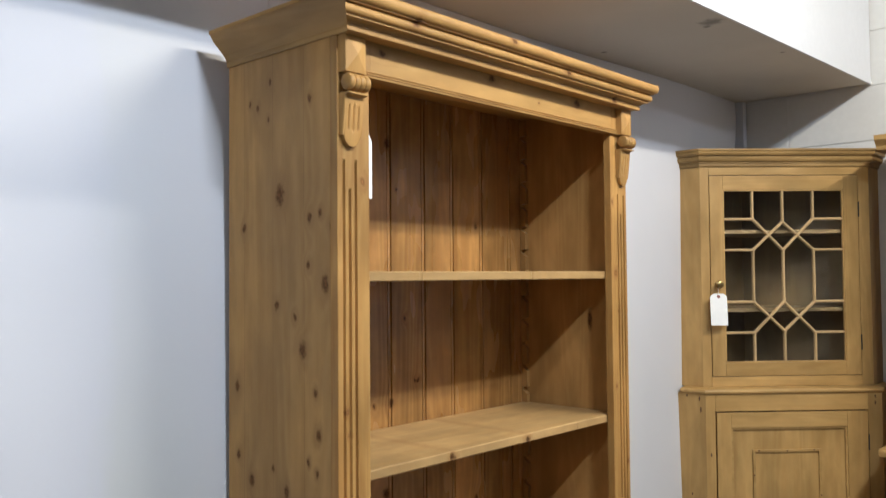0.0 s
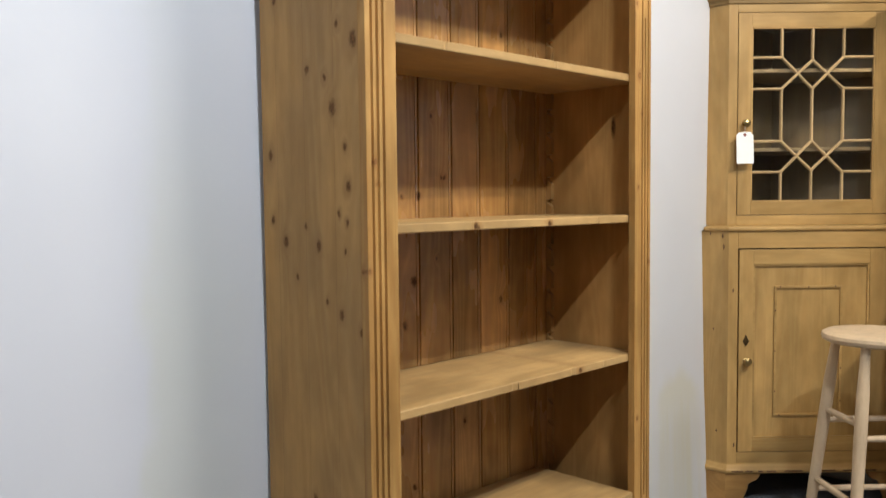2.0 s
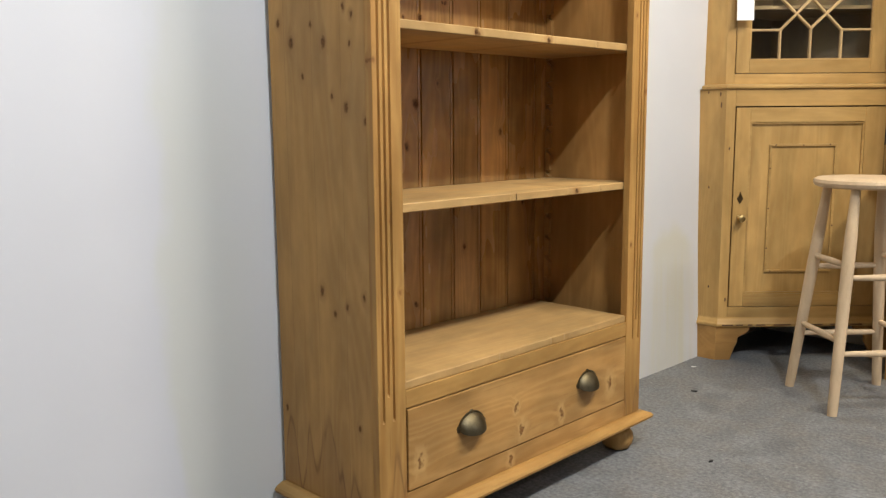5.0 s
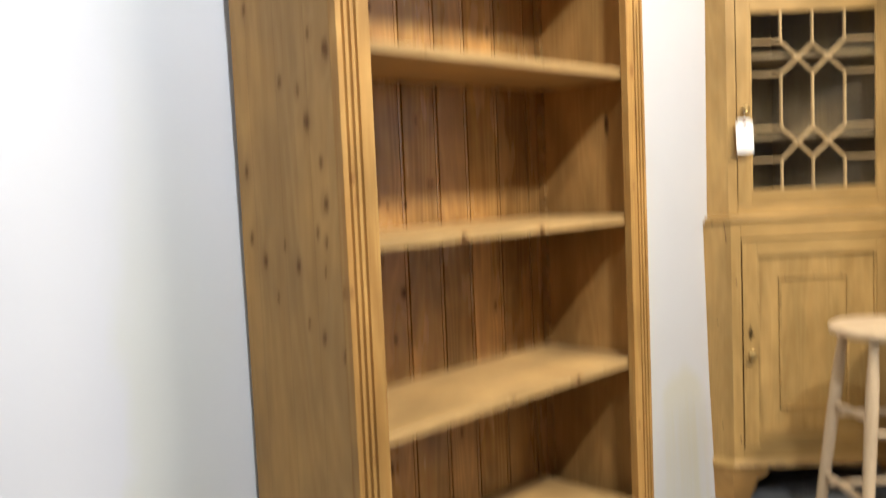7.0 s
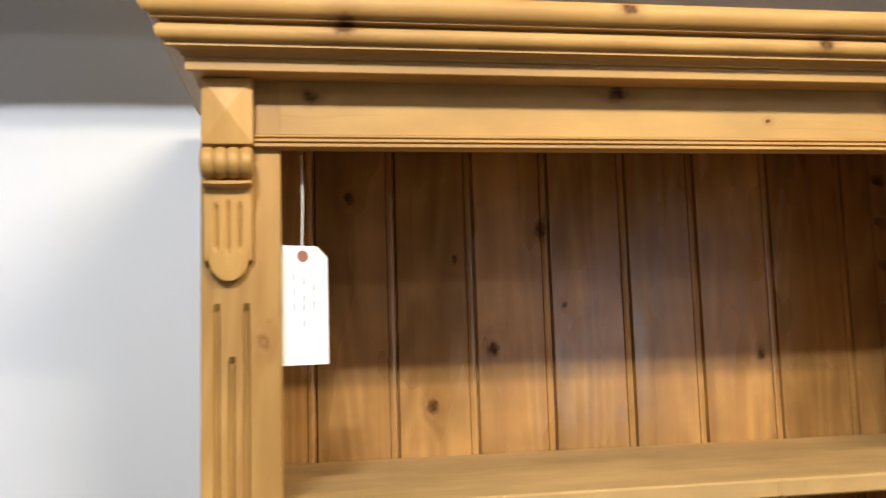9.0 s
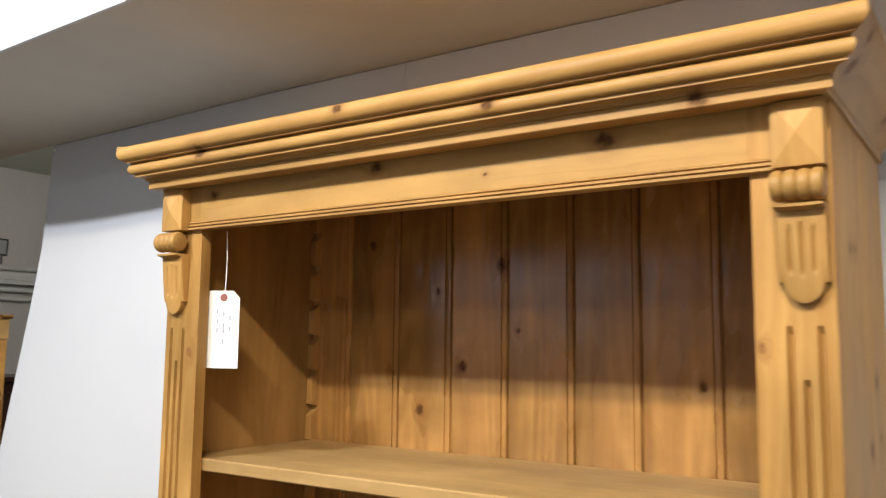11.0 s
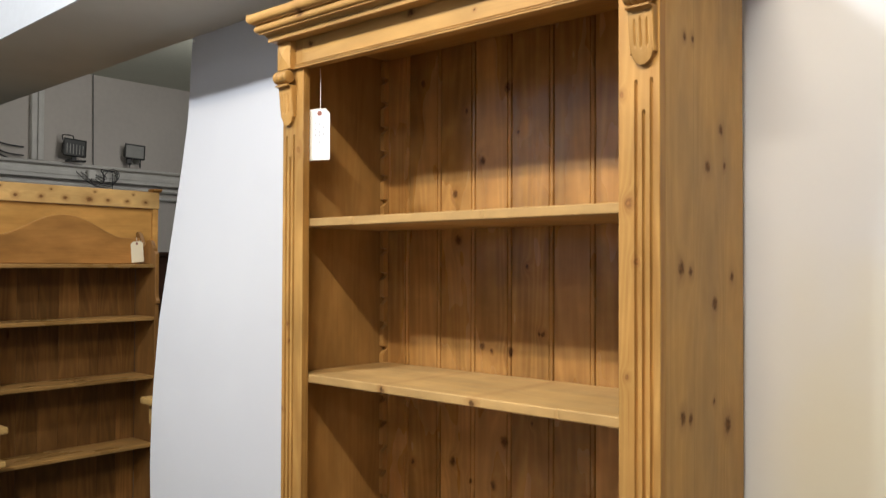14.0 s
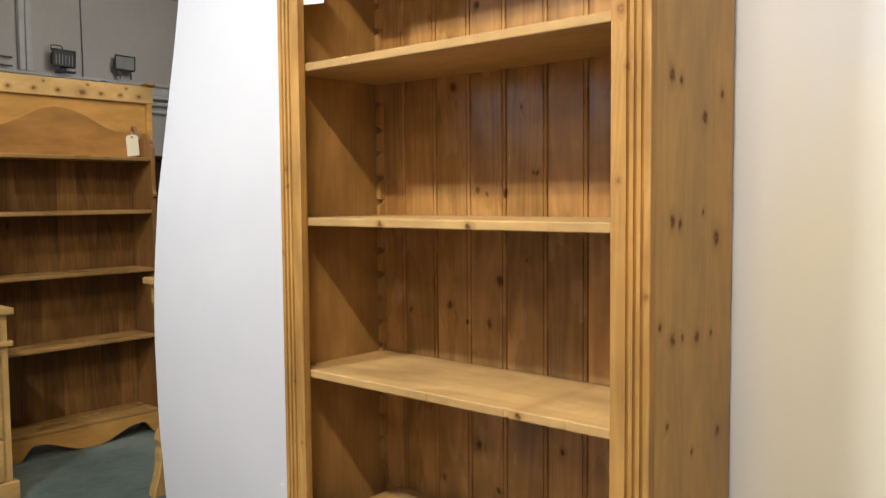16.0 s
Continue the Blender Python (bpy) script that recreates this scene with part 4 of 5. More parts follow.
for x, wide in ((-0.33, 0.045), (-0.275, 0.030), (-0.225, 0.018), (-0.19, 0.035), (-0.12, 0.07), (-0.02, 0.025), (0.02, 0.06), (0.11, 0.04), (0.19, 0.05)):
    part("scuff", box(x, x + wide, -0.0138, -0.0129, 0.1445, 0.1495), NAIL, cupboard, "dark scuff on the base moulding")


KNOB_BRASS = plain("rubbed_brass", (0.34, 0.24, 0.10), 0.3, 1.0, 0.35, 60)


def knob(x, z, y, parent):
    stem = part("knob", lathe([(0.011, 0), (0.011, 0.003), (0.006, 0.006), (0.006, 0.013), (0.013, 0.018), (0.016, 0.024), (0.014, 0.031), (0.007, 0.035)], (x, y, z), Euler((radians(90), 0, 0)).to_matrix(), 20), KNOB_BRASS, parent, "small aged brass knob", True)
    return stem


knob(-0.275, 0.584, -0.001, low_door)
part("keyhole_plate", prism([(-0.275, 0.640), (-0.262, 0.662), (-0.268, 0.670), (-0.275, 0.690), (-0.282, 0.670), (-0.288, 0.662)], "y", -0.003, -0.001), BRASS, low_door, "diamond keyhole plate")
for z in (0.33, 0.90):
    part("hinge", box(0.2868, 0.2915, -0.004, -0.001, z - 0.03, z + 0.03, 0.001), BLACK, low_door)

# waist moulding, base moulding and bracket feet follow the front and both flanks


def band(profile, half, y, length_l, length_r, material, name):
    """A moulding of (out, z) along the front and the two flanks."""
    c = 0.7071
    bm = bmesh.new()
    rows = []
    for p, z in profile:
        k = p * math.tan(radians(22.5))
        left, right = (-half - k, y - p), (half + k, y - p)
        far_l = (-half - length_l * c - p * c, y + length_l * c - p * c)
        far_r = (half + length_r * c + p * c, y + length_r * c - p * c)
        rows.append([bm.verts.new((a, b, z)) for a, b in (far_l, left, right, far_r)])
    for a, b in zip(rows, rows[1:] + rows[:1]):
        for k in range(3):
            bm.faces.new((a[k], b[k], b[k + 1], a[k + 1]))
    bm.faces.new([r[0] for r in rows]), bm.faces.new([r[3] for r in rows])
    return part(name, bm, material, cupboard)


band([(-0.060, 1.0905), (0.004, 1.0905), (0.009, 1.094), (0.010, 1.101), (0.006, 1.107), (-0.030, 1.112), (-0.060, 1.112)], HALF, 0.0, 0.100, 0.150, OLD_X, "waist_moulding")
band([(-0.018, 0.1385), (0.010, 0.1385), (0.013, 0.143), (0.013, 0.151), (0.008, 0.158), (0.001, 0.172), (0.0005, 0.178), (-0.0, 0.1455), (-0.018, 0.1455)], HALF, 0.0, 0.100, 0.150, OLD_X, "base_moulding")
OLD_DARK = pine("old_pine_grimy", "x", (0.34, 0.212, 0.074), (0.22, 0.125, 0.040), rough=0.45, stray=0.2, patina=0.35)
band([(-0.060, 1.9685), (0.004, 1.9685), (0.006, 1.972), (0.006, 1.980), (0.009, 1.982), (0.009, 1.986), (0.016, 1.989), (0.020, 1.996), (0.021, 2.004), (0.018, 2.006), (0.018, 2.010), (0.026, 2.012), (0.030, 2.018), (0.031, 2.024), (0.028, 2.027), (0.033, 2.029), (0.033, 2.036), (-0.060, 2.036)], 0.337, 0.042, 0.100, 0.150, OLD_DARK, "cornice")
FOOT_PINE = pine("foot_pine", "x", (0.46, 0.255, 0.080), (0.34, 0.165, 0.045), rough=0.45)
for s in (-1, 1):
    bracket = [(s * 0.351, 0.0), (s * 0.290, 0.0), (s * 0.276, 0.045), (s * 0.262, 0.075), (s * 0.262, 0.092), (s * 0.245, 0.104), (s * 0.228, 0.110), (s * 0.215, 0.126), (s * 0.215, 0.138), (s * 0.351, 0.138)]
    part("bracket_foot", prism(bracket, "y", -0.003, 0.017), FOOT_PINE, cupboard, "shaped bracket foot")
    part("foot_flank", return_panel(s * 0.3513, -0.003, 0.0, 0.138, 0.11 if s < 0 else 0.155, s), FOOT_PINE, cupboard)

# upper part with the glazed door
face_frame("upper_frame", -0.337, 0.337, 1.1125, 1.968, 0.042, 0.062, (-0.302, 0.294, 1.151, 1.936), OLD, cupboard, OLD_X)
up_door = part("upper_door", box(-0.2995, -0.2465, 0.0405, 0.0605, 1.1535, 1.9335, 0.0015), OLD, cupboard, "glazed door with astragal bars")
part("door_stile", box(0.2335, 0.2915, 0.0405, 0.0605, 1.1535, 1.9335, 0.0015), OLD, up_door)
part("door_rail", box(-0.2463, 0.2333, 0.0405, 0.0605, 1.1535, 1.2045, 0.0015), OLD_X, up_door)
part("door_rail", box(-0.2463, 0.2333, 0.0405, 0.0605, 1.8785, 1.9335, 0.0015), OLD_X, up_door)
moulding_run(-0.2462, 0.2332, 1.2047, 1.8783, 0.005, 0.0425, 0.0535, "glazing_bead", up_door, OLD_X)
pane = part("pane", box(-0.2455, 0.2325, 0.0555, 0.0580, 1.2055, 1.8775), GLASS, up_door, "old window glass")
pane.visible_shadow = False


BAR_PINE = pine("bar_pine", "z", (0.50, 0.345, 0.17), (0.42, 0.27, 0.12), rough=0.5)


def glazing(a, b):
    """One astragal bar between two places given as shares of the glass."""
    p = Vector((-0.246 + 0.479 * a[0], 0, 1.878 - 0.673 * a[1]))
    q = Vector((-0.246 + 0.479 * b[0], 0, 1.878 - 0.673 * b[1]))
    along = (q - p).normalized()
    side = Vector((-along.z, 0, along.x))
    one = bmesh.new()
    rims = []
    for end in (p, q):
        rims.append([one.verts.new((*(end + side * w).xz[:1], y, (end + side * w).z)) for w, y in ((-0.0056, 0.0548), (-0.0047, 0.0475), (-0.0026, 0.0445), (0.0026, 0.0445), (0.0047, 0.0475), (0.0056, 0.0548))])
    for k in range(6):
        one.faces.new((rims[0][k], rims[0][(k + 1) % 6], rims[1][(k + 1) % 6], rims[1][k]))
    one.faces.new(rims[0]), one.faces.new(rims[1])
    part("glazing_bar", one, BAR_PINE, up_door)


V1, V2, V3 = 0.248, 0.498, 0.752
BARS = [((V1, 0), (V1, .17)), ((V3, 0), (V3, .17)), ((V2, 0), (V2, .187)), ((0, .17), (V1, .17)), ((V3, .17), (1, .17)), ((0, .35), (V1, .35)), ((V3, .35), (1, .35)),
        ((V1, .17), (V2, .35)), ((V2, .187), (V1, .35)), ((V3, .17), (V2, .35)), ((V2, .187), (V3, .35)), ((V1, .35), (V1, .651)), ((V2, .35), (V2, .651)), ((V3, .35), (V3, .651)),
        ((0, .651), (V1, .651)), ((V3, .651), (1, .651)), ((V1, .651), (V2, .82)), ((V2, .651), (V1, .83)), ((V3, .651), (V2, .82)), ((V2, .651), (V3, .83)),
        ((0, .83), (V1, .83)), ((V3, .83), (1, .83)), ((V1, .83), (V1, 1)), ((V2, .82), (V2, 1)), ((V3, .83), (V3, 1))]
for a, b in BARS:
    glazing(a, b)
knob(-0.274, 1.509, 0.0405, up_door)
for z in (1.28, 1.80):
    part("hinge", box(0.2905, 0.2950, 0.037, 0.0405, z - 0.03, z + 0.03, 0.001), BLACK, up_door)
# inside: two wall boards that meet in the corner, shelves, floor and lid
# inside pine far darker than the front: the cabinet's gloom put into its colour
INSIDE_SHADE = pine("cabinet_inside_shade", "z", (0.165, 0.108, 0.050), (0.10, 0.062, 0.027), rough=0.6, patina=0.4)
INSIDE_SHELF_SHADE = pine("cabinet_shelf_shade", "x", (0.20, 0.13, 0.056), (0.14, 0.085, 0.036), rough=0.6)
APEX = 0.465
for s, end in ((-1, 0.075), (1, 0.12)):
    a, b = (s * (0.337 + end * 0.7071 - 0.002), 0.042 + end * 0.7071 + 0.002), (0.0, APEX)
    part("wall_board", prism([a, b, (b[0] + s * 0.0, b[1] + 0.012), (a[0] + s * 0.006, a[1] + 0.012)], "z", 1.114, 1.966), INSIDE_SHADE, cupboard)
    part("wall_board", prism([a, b, (b[0] + s * 0.0, b[1] + 0.012), (a[0] + s * 0.006, a[1] + 0.012)], "z", 0.15, 1.089), INSIDE_SHADE, cupboard)
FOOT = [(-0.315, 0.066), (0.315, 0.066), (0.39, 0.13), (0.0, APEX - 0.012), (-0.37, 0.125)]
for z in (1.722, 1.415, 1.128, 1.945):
    part("shelf", prism(FOOT, "z", z - 0.014, z), INSIDE_SHELF_SHADE if 1.2 < z < 1.8 else INSIDE_SHADE, cupboard)
part("cabinet_floor", prism(FOOT, "z", 0.148, 0.162), INSIDE_SHADE, cupboard)
tag2 = price_tag(Matrix.Translation((-0.030, 2.300, 0)) @ Matrix.Rotation(radians(45), 4, "Z") @ pose(-0.283, 0.0135, 1.504, -4, 0, 0), "white card price tag hanging from the cabinet's upper knob", CARD, 0.066, 0.122, 0.030, False)

# ---- the bar stool ----
stool = thing("bar_stool", pose(0.3155, 1.9215, 0, 0, 0, -43.9), "bare unvarnished beech bar stool with a round seat", "stool")
SEAT = [(0.120, 0.742), (0.160, 0.744), (0.172, 0.750), (0.176, 0.760), (0.173, 0.770), (0.163, 0.776), (0.10, 0.778)]
part("seat", lathe(SEAT, (0, 0, 0), None, 40), BEECH, stool, "round dished seat", True)
LEG = [(0.0, 0.015), (0.04, 0.0165), (0.38, 0.0185), (0.62, 0.020), (0.80, 0.0195), (0.93, 0.0155), (1.0, 0.014)]


def leg_at(sx, sy, z):
    k = z / 0.745
    return (sx * (0.1625 - 0.0675 * k), sy * (0.1625 - 0.0675 * k), z)


for sx in (-1, 1):
    for sy in (-1, 1):
        part("leg", rod(leg_at(sx, sy, 0.0), leg_at(sx, sy, 0.744), LEG, 16), BEECH, stool, "turned splayed leg", True)
RUNG = [(0.0, 0.0085), (0.3, 0.0105), (0.5, 0.0115), (0.7, 0.0105), (1.0, 0.0085)]
for a, b, heights in (((-1, -1), (1, -1), (0.495, 0.245)), ((-1, 1), (1, 1), (0.495, 0.245)), ((1, -1), (1, 1), (0.455, 0.205)), ((-1, -1), (-1, 1), (0.455, 0.205))):
    for z in heights:
        part("rung", rod(leg_at(*a, z), leg_at(*b, z), RUNG, 12), BEECH, stool, "turned rung", True)

# ---- the dresser beside the corner cabinet ----
dresser = thing("dresser", pose(0.313, 2.69, 0), "stripped pine dresser with an open rack, standing against the blockwork wall", "dresser")
part("base", box(0.0, 1.2, -0.46, -0.004, 0.0, 0.905, 0.003), OLD, dresser)
part("worktop", box(-0.025, 1.225, -0.49, -0.004, 0.906, 0.935, 0.010), OLD_X, dresser, "rounded worktop")
curl = [(-0.30, 0.936), (-0.35, 0.936), (-0.362, 0.955), (-0.358, 0.985), (-0.335, 1.02), (-0.318, 1.06), (-0.312, 1.12), (-0.312, 2.0), (-0.006, 2.0), (-0.006, 0.936)]
for x in (0.0, 1.18):
    part("rack_side", prism(curl, "x", x, x + 0.020), OLD, dresser, "shaped rack side")
for z in (1.25, 1.6, 1.98):
    part("rack_shelf", box(0.0205, 1.1795, -0.30, -0.018, z - 0.018, z, 0.002), OLD_X, dresser)
part("rack_back", box(0.0205, 1.1795, -0.0175, -0.005, 0.936, 1.98), OLD, dresser)
part("cornice", prism([(-0.312, 2.0005), (-0.335, 2.0005), (-0.340, 2.015), (-0.362, 2.035), (-0.366, 2.052), (-0.006, 2.052), (-0.006, 2.0005)], "x", -0.045, 1.245), OLD_X, dresser)

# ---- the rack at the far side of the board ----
# sides and shelves also darkened in colour, for the shade within the bookcase
RACK_SIDE_SHADE = pine("rack_side", "z", (0.24, 0.115, 0.032), (0.16, 0.07, 0.019), rough=0.42, patina=0.3)
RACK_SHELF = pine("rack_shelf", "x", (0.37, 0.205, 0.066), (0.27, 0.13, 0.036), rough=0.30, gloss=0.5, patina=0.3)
RACK_P = pine("rack_pediment", "x", (0.42, 0.205, 0.055), (0.32, 0.14, 0.037), rough=0.4, patina=0.3)
rack = thing("open_bookcase", pose(-0.99, -2.32, 0), "old golden pine open bookcase with a wavy pediment, standing empty", "bookcase")
RW, RD = 0.85, 0.22
scroll_side = [(0.0, 0.0), (0.0, 1.235), (0.012, 1.242), (0.013, 1.256), (0.003, 1.272), (0.0, 1.29), (0.0, 1.498), (-0.008, 1.508), (-0.018, 1.512), (-0.020, 1.528), (-0.034, 1.540), (-0.048, 1.562), (-0.068, 1.574),
               (-0.088, 1.568), (-0.102, 1.548), (-0.120, 1.537), (-0.138, 1.548), (-0.152, 1.578), (-0.168, 1.606), (-0.186, 1.618), (-0.204, 1.612), (-0.204, 0.0)]
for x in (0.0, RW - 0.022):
    part("side", prism(scroll_side, "x", x, x + 0.022, None, 0.002), RACK_SIDE_SHADE, rack, "scrolled side board")
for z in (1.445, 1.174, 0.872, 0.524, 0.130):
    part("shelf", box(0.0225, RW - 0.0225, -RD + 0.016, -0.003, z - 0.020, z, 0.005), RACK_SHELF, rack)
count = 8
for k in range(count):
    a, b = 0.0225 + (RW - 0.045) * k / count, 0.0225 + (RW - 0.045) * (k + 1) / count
    part("back_board", prism([(a + 0.0005, -RD + 0.0145), (a + 0.003, -RD + 0.0150), (b - 0.003, -RD + 0.0150), (b - 0.0005, -RD + 0.0145), (b - 0.0005, -RD + 0.004), (a + 0.0005, -RD + 0.004)], "z", 0.06, 1.46), RACK_SHADE, rack)
ROW = (0.642, 0.521, 0.403, 0.279, 0.18, 0.075, -0.03)
RACK_TOP = pine("rack_top", "x", (0.64, 0.40, 0.15), (0.52, 0.29, 0.095), knots=[(u, 1.776, 0.016 if k == 3 else 0.010) for k, u in enumerate(ROW)] + [(u + 0.07, 1.815, 0.006) for u in ROW[::2]], face="xz", knot=(0.11, 0.045, 0.016))
part("upper_board", box(-0.075, RW - 0.004, -RD - 0.020, -RD + 0.0035, 1.461, 1.745, 0.002), RACK_X, rack)
part("top_board", box(-0.112, RW, -RD - 0.004, -RD + 0.020, 1.7455, 1.836, 0.003), RACK_TOP, rack, "plank with a row of dark knots")
part("corner_post", box(-0.108, -0.0755, -RD - 0.03, -RD + 0.016, 1.20, 1.745, 0.004), RACK_X, rack)
part("top_cap", prism([(-RD - 0.03, 1.8365), (-RD + 0.024, 1.8365), (-RD + 0.034, 1.846), (-RD + 0.034, 1.853), (-RD - 0.03, 1.853)], "x", -0.120, -0.072), RACK_X, rack, "stub of a cornice")


def crest(u):
    d = abs(u - 0.425) / 0.30
    return 1.583 + (0.108 * (0.5 + 0.5 * math.cos(math.pi * d)) ** 0.75 if d < 1 else 0.0)


wave = [(0.0225, 1.4455)] + [(0.0225 + (RW - 0.045) * k / 40, crest(0.0225 + (RW - 0.045) * k / 40)) for k in range(41)] + [(RW - 0.0225, 1.4455)]
part("pediment", prism(wave, "y", -RD + 0.045, -RD + 0.065, None, 0.004), RACK_P, rack, "wavy pediment board")


def arch(s):
    d = min(s, 1 - s)
    return 0.003 + 0.066 * ease(0.0, 0.10, d) * (1 - ease(0.13, 0.46, d))


apron = [(0.0225, 0.0), (0.036, 0.0)] + [(0.036 + 0.70 * k / 40, arch(k / 40)) for k in range(1, 40)] + [(0.736, 0.0), (RW - 0.0225, 0.0), (RW - 0.0225, 0.1095), (0.0225, 0.1095)]
part("apron", prism(apron, "y", -0.022, -0.004), RACK_X, rack, "wavy apron board")
price_tag(pose(-0.905, -2.40, 1.582, 3, -6, 180), "cream card price tag leaning on the far bookcase", CREAM, 0.068, 0.108, 0.02, False)

# ---- chest of drawers at the edge of the view ----
chest = thing("chest_of_drawers", pose(-0.050, -1.83, 0), "pale pine chest of drawers with a moulded top", "chest")
part("body", box(0.010, 0.86, -0.48, -0.012, 0.085, 0.7685, 0.003), OLD, chest)
part("top", box(-0.014, 0.885, -0.50, 0.008, 0.769, 0.797, 0.008), OLD_X, chest, "rounded top board")
part("waist_moulding", box(-0.008, 0.87, -0.49, 0.003, 0.640, 0.662, 0.006), OLD_X, chest)
part("plinth", box(-0.010, 0.875, -0.495, 0.006, 0.0, 0.0845, 0.006), OLD_X, chest)
for z0, z1 in ((0.672, 0.760), (0.440, 0.630), (0.270, 0.432), (0.095, 0.262)):
    pull = part("drawer", box(0.045, 0.825, -0.0115, 0.000, z0, z1, 0.003), OLD_X, chest, "drawer front")
    for x in (0.22, 0.65):
        part("knob", lathe([(0.008, 0), (0.008, 0.01), (0.017, 0.016), (0.017, 0.024), (0.008, 0.028)], (x, 0.0, (z0 + z1) / 2), Euler((radians(-90), 0, 0)).to_matrix(), 14), OLD, pull, "", True)
    part("side_bead", box(0.006, 0.0098, -0.45, -0.05, z0, z1, 0.001), OLD, chest)

# ---- the carved side table behind the board's edge ----
table = thing("side_table", pose(-0.478, -1.14, 0), "bleached pine side table with carved scroll legs", "table")
part("tabletop", box(-0.62, 0.035, -0.36, 0.03, 0.880, 0.908, 0.008), OLD_X, table)
part("frieze", box(-0.585, 0.012, -0.33, 0.0, 0.800, 0.8795, 0.003), OLD_X, table)
scroll = [(0.026, 0.7995), (0.030, 0.785), (0.020, 0.770), (0.022, 0.750), (0.012, 0.73), (-0.004, 0.69), (-0.010, 0.60), (-0.012, 0.45), (-0.004, 0.34), (0.014, 0.297), (0.036, 0.265), (0.046, 0.235), (0.036, 0.205), (0.044, 0.18), (0.043, 0.14), (0.050, 0.10), (0.060, 0.06), (0.072, 0.03), (0.076, 0.0)]
for x, s in ((0.0, 1), (-0.57, -1)):
    for y in (-0.055, -0.325):
        edge = [(x + s * (a - 0.02), b) for a, b in scroll]
        inner = [(x + s * (a * 0.6 - 0.068), b) for a, b in scroll[::-1]]
        part("leg", prism(edge + inner, "y", y, y + 0.05, None, 0.004), OLD, table, "carved scroll leg")

# ---- dark furniture further back ----
dark = thing("dark_cupboard", pose(-2.30, -3.7, 0), "dark stained wooden cupboard standing further back", "cupboard")
part("body", box(0.0, 0.62, -0.4, 0.0, 0.0, 1.50, 0.004), DARKWOOD, dark)
part("top", box(-0.02, 0.64, -0.42, 0.02, 1.501, 1.53, 0.006), DARKWOOD, dark)
for a, b in ((0.02, 0.305), (0.315, 0.60)):
    part("door", box(a, b, 0.0005, 0.016, 0.10, 1.44, 0.003), DARKWOOD, dark)

# ---- services on the far wall ----
trunk = thing("cable_trunking", pose(0, -6.12, 0), "painted cable trunking and pipes along the far wall", "trunking")
part("trunk", box(-5.0, 3.0, 0.001, 0.10, 2.225, 2.330, 0.004), CONDUIT, trunk)
part("lid", box(-5.0, 3.0, 0.1005, 0.112, 2.26, 2.30, 0.003), CONDUIT, trunk)
for z, r in ((2.365, 0.016), (2.18, 0.022), (2.10, 0.018)):
    part("pipe", rod((-5.0, 0.05, z), (3.0, 0.05, z), [(0, r), (1, r)], 10), CONDUIT, trunk, "", True)
for x in (-1.888, -1.947):
    part("upright_duct", box(x - 0.027, x + 0.027, 0.001, 0.06, 2.382, CEIL - 0.001, 0.012), CONDUIT, trunk)
part("thin_conduit", rod((-2.45, 0.02, 2.382), (-2.44, 0.02, CEIL - 0.001), [(0, 0.005), (1, 0.005)], 8), DULL_PIPE, trunk, "", True)


DULL = plain("dull_lens", (0.09, 0.092, 0.095), 0.2)
PALE = plain("pale_lens", (0.36, 0.36, 0.35), 0.2)


def floodlight(x, turn, ribbed):
    """A flat square head in a thin frame, on a bracket; local y looks out into the shop."""
    lamp = thing("floodlight", pose(x, -5.98, 2.385, 0, 0, turn), "black floodlight on a bracket, switched off, on the trunking", "floodlight", "floodlights on the trunking")
    lean = Matrix.Translation((0, 0, 0.12)) @ Matrix.Rotation(radians(-4), 4, "Y") @ Matrix.Rotation(radians(8), 4, "X") @ Matrix.Translation((0, 0, -0.12))

    def leant(bm):
        bmesh.ops.transform(bm, matrix=lean, verts=bm.verts)
        return bm

    low, high, half = (0.045, 0.205, 0.100) if ribbed else (0.075, 0.220, 0.095)
    housing = part("housing", leant(prism([(-0.07, low + 0.04), (-0.005, low), (0.014, low), (0.014, high), (-0.005, high), (-0.07, high - 0.05)], "x", -half + 0.006, half - 0.006, None, 0.004)), BLACK, lamp)
    for z in (low, high - 0.011):
        part("front_frame", leant(box(-half, half, 0.0145, 0.026, z, z + 0.011, 0.002)), BLACK, housing)
    for s in (-1, 1):
        part("front_frame", leant(box(s * half - (0.011 if s > 0 else 0.0), s * half + (0.011 if s < 0 else 0.0), 0.0145, 0.026, low + 0.0115, high - 0.0115, 0.002)), BLACK, housing)
    part("lens", leant(box(-half + 0.0115, half - 0.0115, 0.0145, 0.018, low + 0.0115, high - 0.0115)), DULL if ribbed else PALE, housing, "dull glass front")
    if ribbed:
        for k in range(6):
            u = -0.07 + 0.028 * k
            part("rib", leant(box(u - 0.003, u + 0.003, 0.0185, 0.021, low + 0.02, high - 0.05)), PALE, housing)
        wire("carry_handle", [(0.095, -0.02, high - 0.01), (0.095, -0.03, high + 0.036), (0.05, -0.03, high + 0.040), (0.005, -0.03, high + 0.034), (0.0, -0.02, high - 0.005)], 0.005, BLACK, lamp)
        part("bracket_base", box(-0.10, 0.07, -0.05, 0.03, 0.0, 0.016, 0.006), BLACK, lamp)
        part("bracket_arm", box(-0.02, 0.02, -0.03, -0.01, 0.0165, 0.09, 0.002), BLACK, lamp)
    else:
        part("junction_box", box(0.025, 0.070, -0.04, 0.010, 0.030, 0.080, 0.004), BLACK, lamp)
        part("leg", box(0.035, 0.045, -0.02, -0.01, 0.0, 0.0295), BLACK, lamp)
        part("leg", box(-0.065, -0.053, -0.02, -0.008, 0.0, 0.085, 0.001), BLACK, lamp)
    return lamp


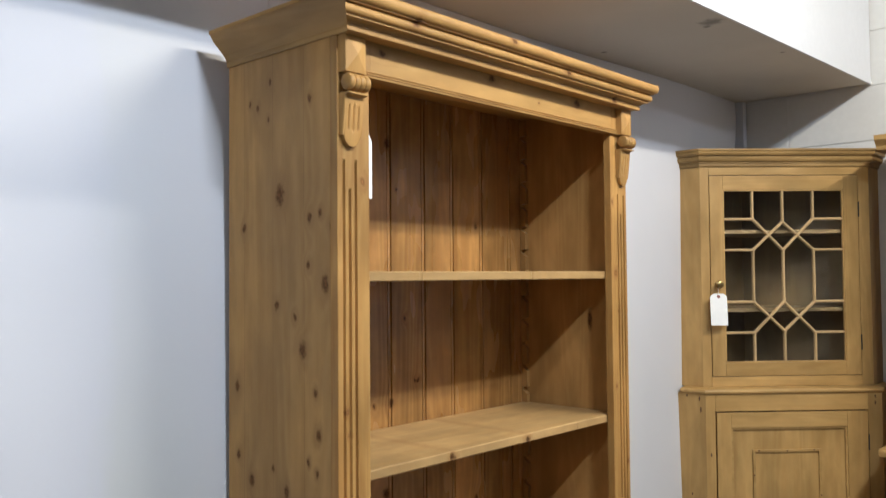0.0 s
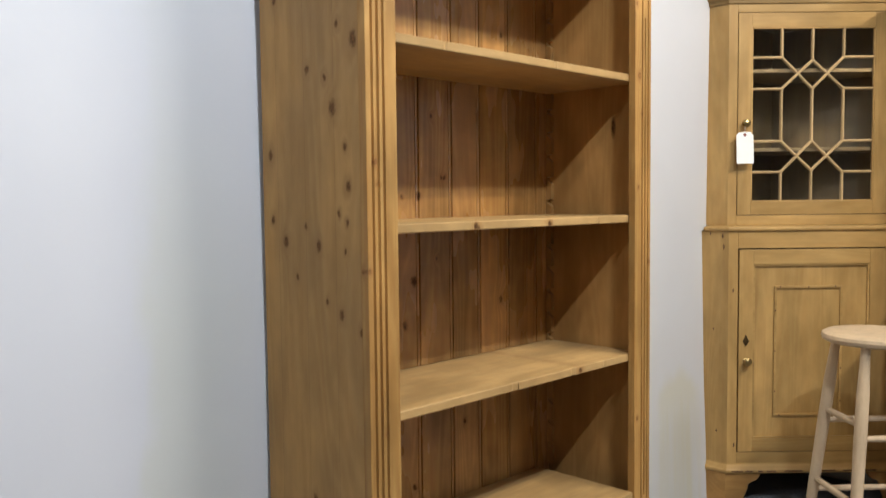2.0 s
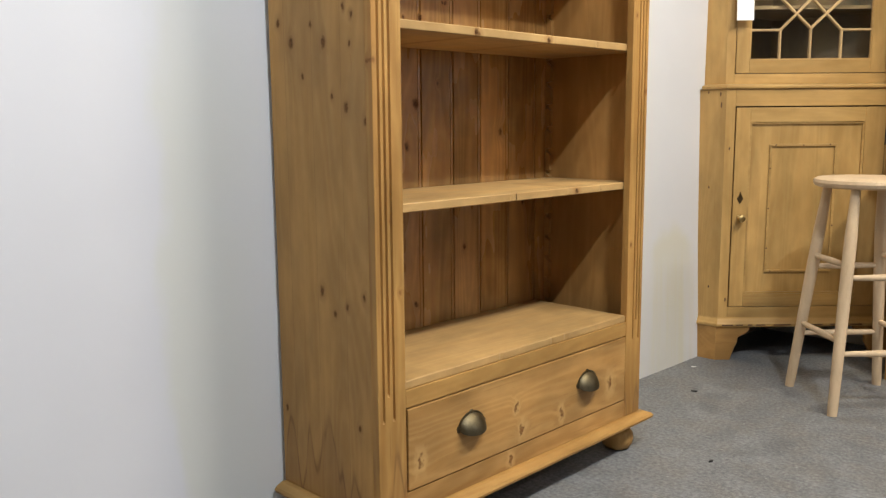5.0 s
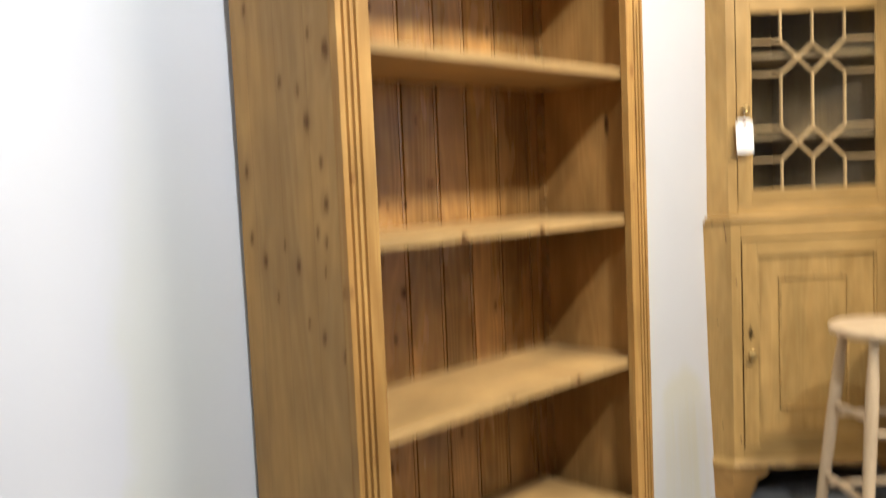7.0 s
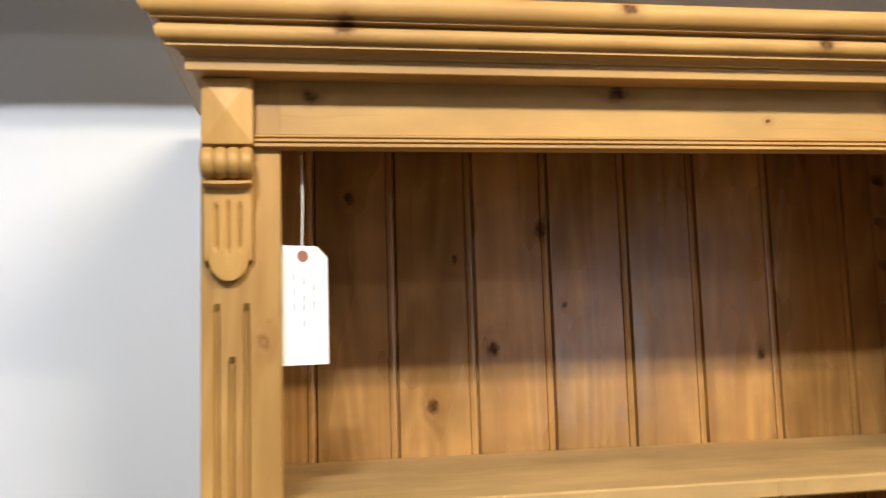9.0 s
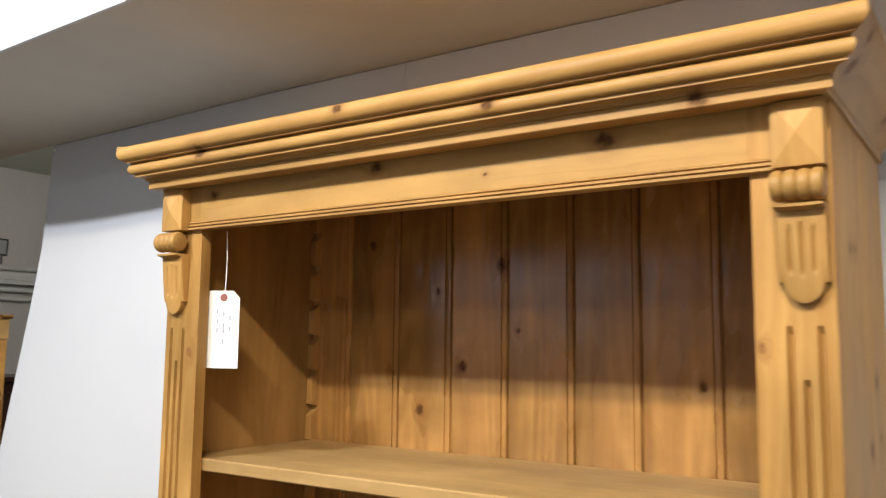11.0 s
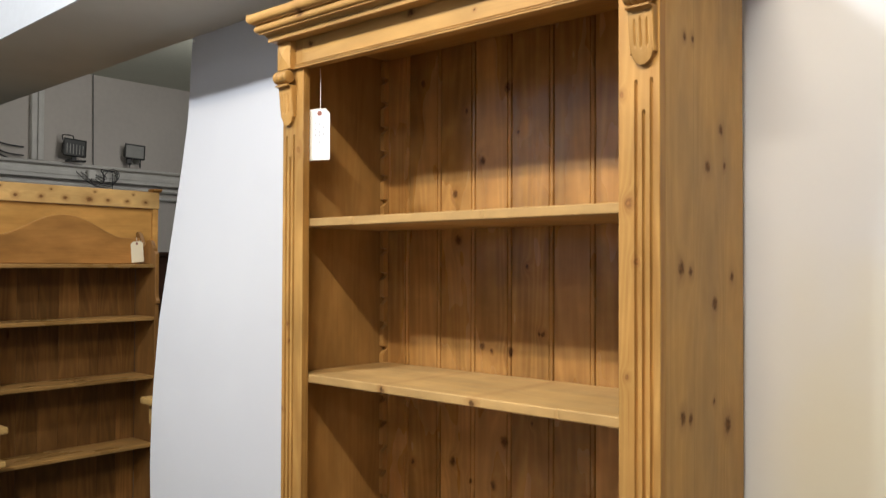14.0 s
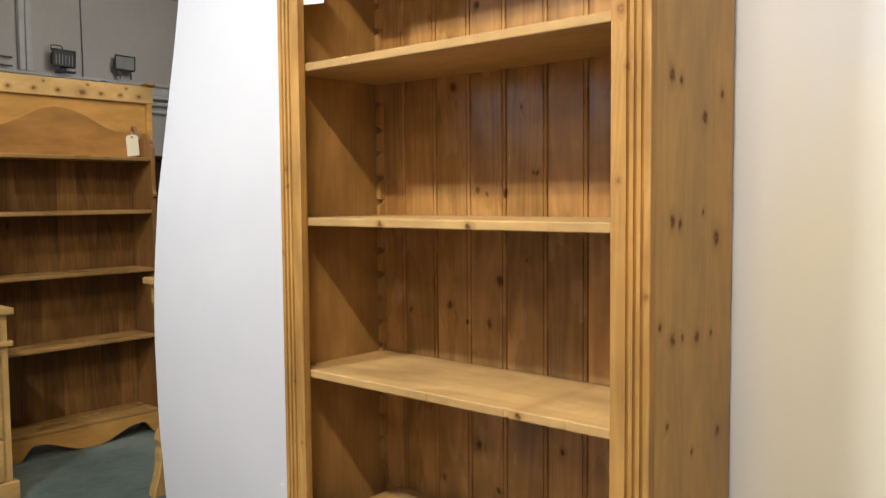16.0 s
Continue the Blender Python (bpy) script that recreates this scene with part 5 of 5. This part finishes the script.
floodlight(-2.212, -8, True)
floodlight(-2.800, -14, False)
for k in range(3):
    d = 0.022 * k
    loop = [(-2.24 - 2 * d, -6.0, 2.30), (-2.32 - d, -5.96, 2.215 + d), (-2.43 + d, -5.95, 2.165 + 0.5 * d), (-2.56 - d, -5.95, 2.19 + d), (-2.64 + d, -5.96, 2.29), (-2.58 - d, -5.97, 2.345 - d), (-2.50 + d, -5.96, 2.29 + d), (-2.47 - d, -5.96, 2.20 + d), (-2.41, -5.98, 2.24 + d)]
    tagged(wire("cable_loop", loop, 0.0042, CABLE), "loose loop of dark cable hanging from the trunking", "cable", "cable loops")
for k, (z, sag) in enumerate(((2.47, 0.05), (2.44, 0.06), (2.53, 0.035))):
    run = [(-1.40, -6.09, z + 0.06), (-1.52, -6.08, z), (-1.66, -6.08, z - sag), (-1.80, -6.075, z - sag - 0.01)]
    tagged(wire("slack_cable", run, 0.007, CABLE), "slack dark cable sagging along the far wall", "cable", "slack cables")
socket = thing("junction_box", pose(-2.37, -6.005, 2.235), "small white junction box on the trunking", "junction box")
part("body", box(-0.035, 0.035, 0.0, 0.05, 0.0, 0.085, 0.006), CARD, socket)
part("cover", box(-0.031, 0.031, 0.0505, 0.056, 0.004, 0.081, 0.003), CARD, socket)
plug = thing("power_plug", pose(-2.571, -5.955, 2.11), "black mains plug dangling on its cable below the trunking", "plug")
part("body", prism([(-0.026, -0.026), (0.026, -0.026), (0.028, 0.0), (0.014, 0.026), (-0.014, 0.026), (-0.028, 0.0)], "y", -0.014, 0.014, None, 0.003), BLACK, plug)
wire("cord", [(0.0, 0.0, 0.0255), (0.004, 0.0, 0.10), (0.0, -0.01, 0.19)], 0.0042, CABLE, plug)
for u in (-0.011, 0.011):
    part("pin", box(u - 0.003, u + 0.003, 0.0142, 0.030, -0.010, -0.002), BRASS, plug)

# ---- bits lying on the floor ----
for x, y, turn in ((-0.134, 1.615, 20), (0.213, 1.065, 75)):
    chip = prism([(-0.010, -0.002), (0.003, -0.0035), (0.011, 0.001), (0.002, 0.0035), (-0.007, 0.002)], "z", 0.0004, 0.0045)
    bit = mesh("bark_chip", chip, BLACK)
    bit.matrix_world = pose(x, y, 0, 0, 0, turn)
    tagged(bit, "small dark chip lying on the concrete floor", "chip", "chips on the floor")

scrap = mesh("paper_scrap", prism([(-0.010, -0.004), (0.006, -0.006), (0.011, 0.003), (-0.005, 0.005)], "z", 0.0004, 0.0012), CARD)
scrap.matrix_world = pose(-0.29, 1.90, 0, 0, 0, 35)
tagged(scrap, "small white paper scrap lying on the concrete floor", "paper scrap")
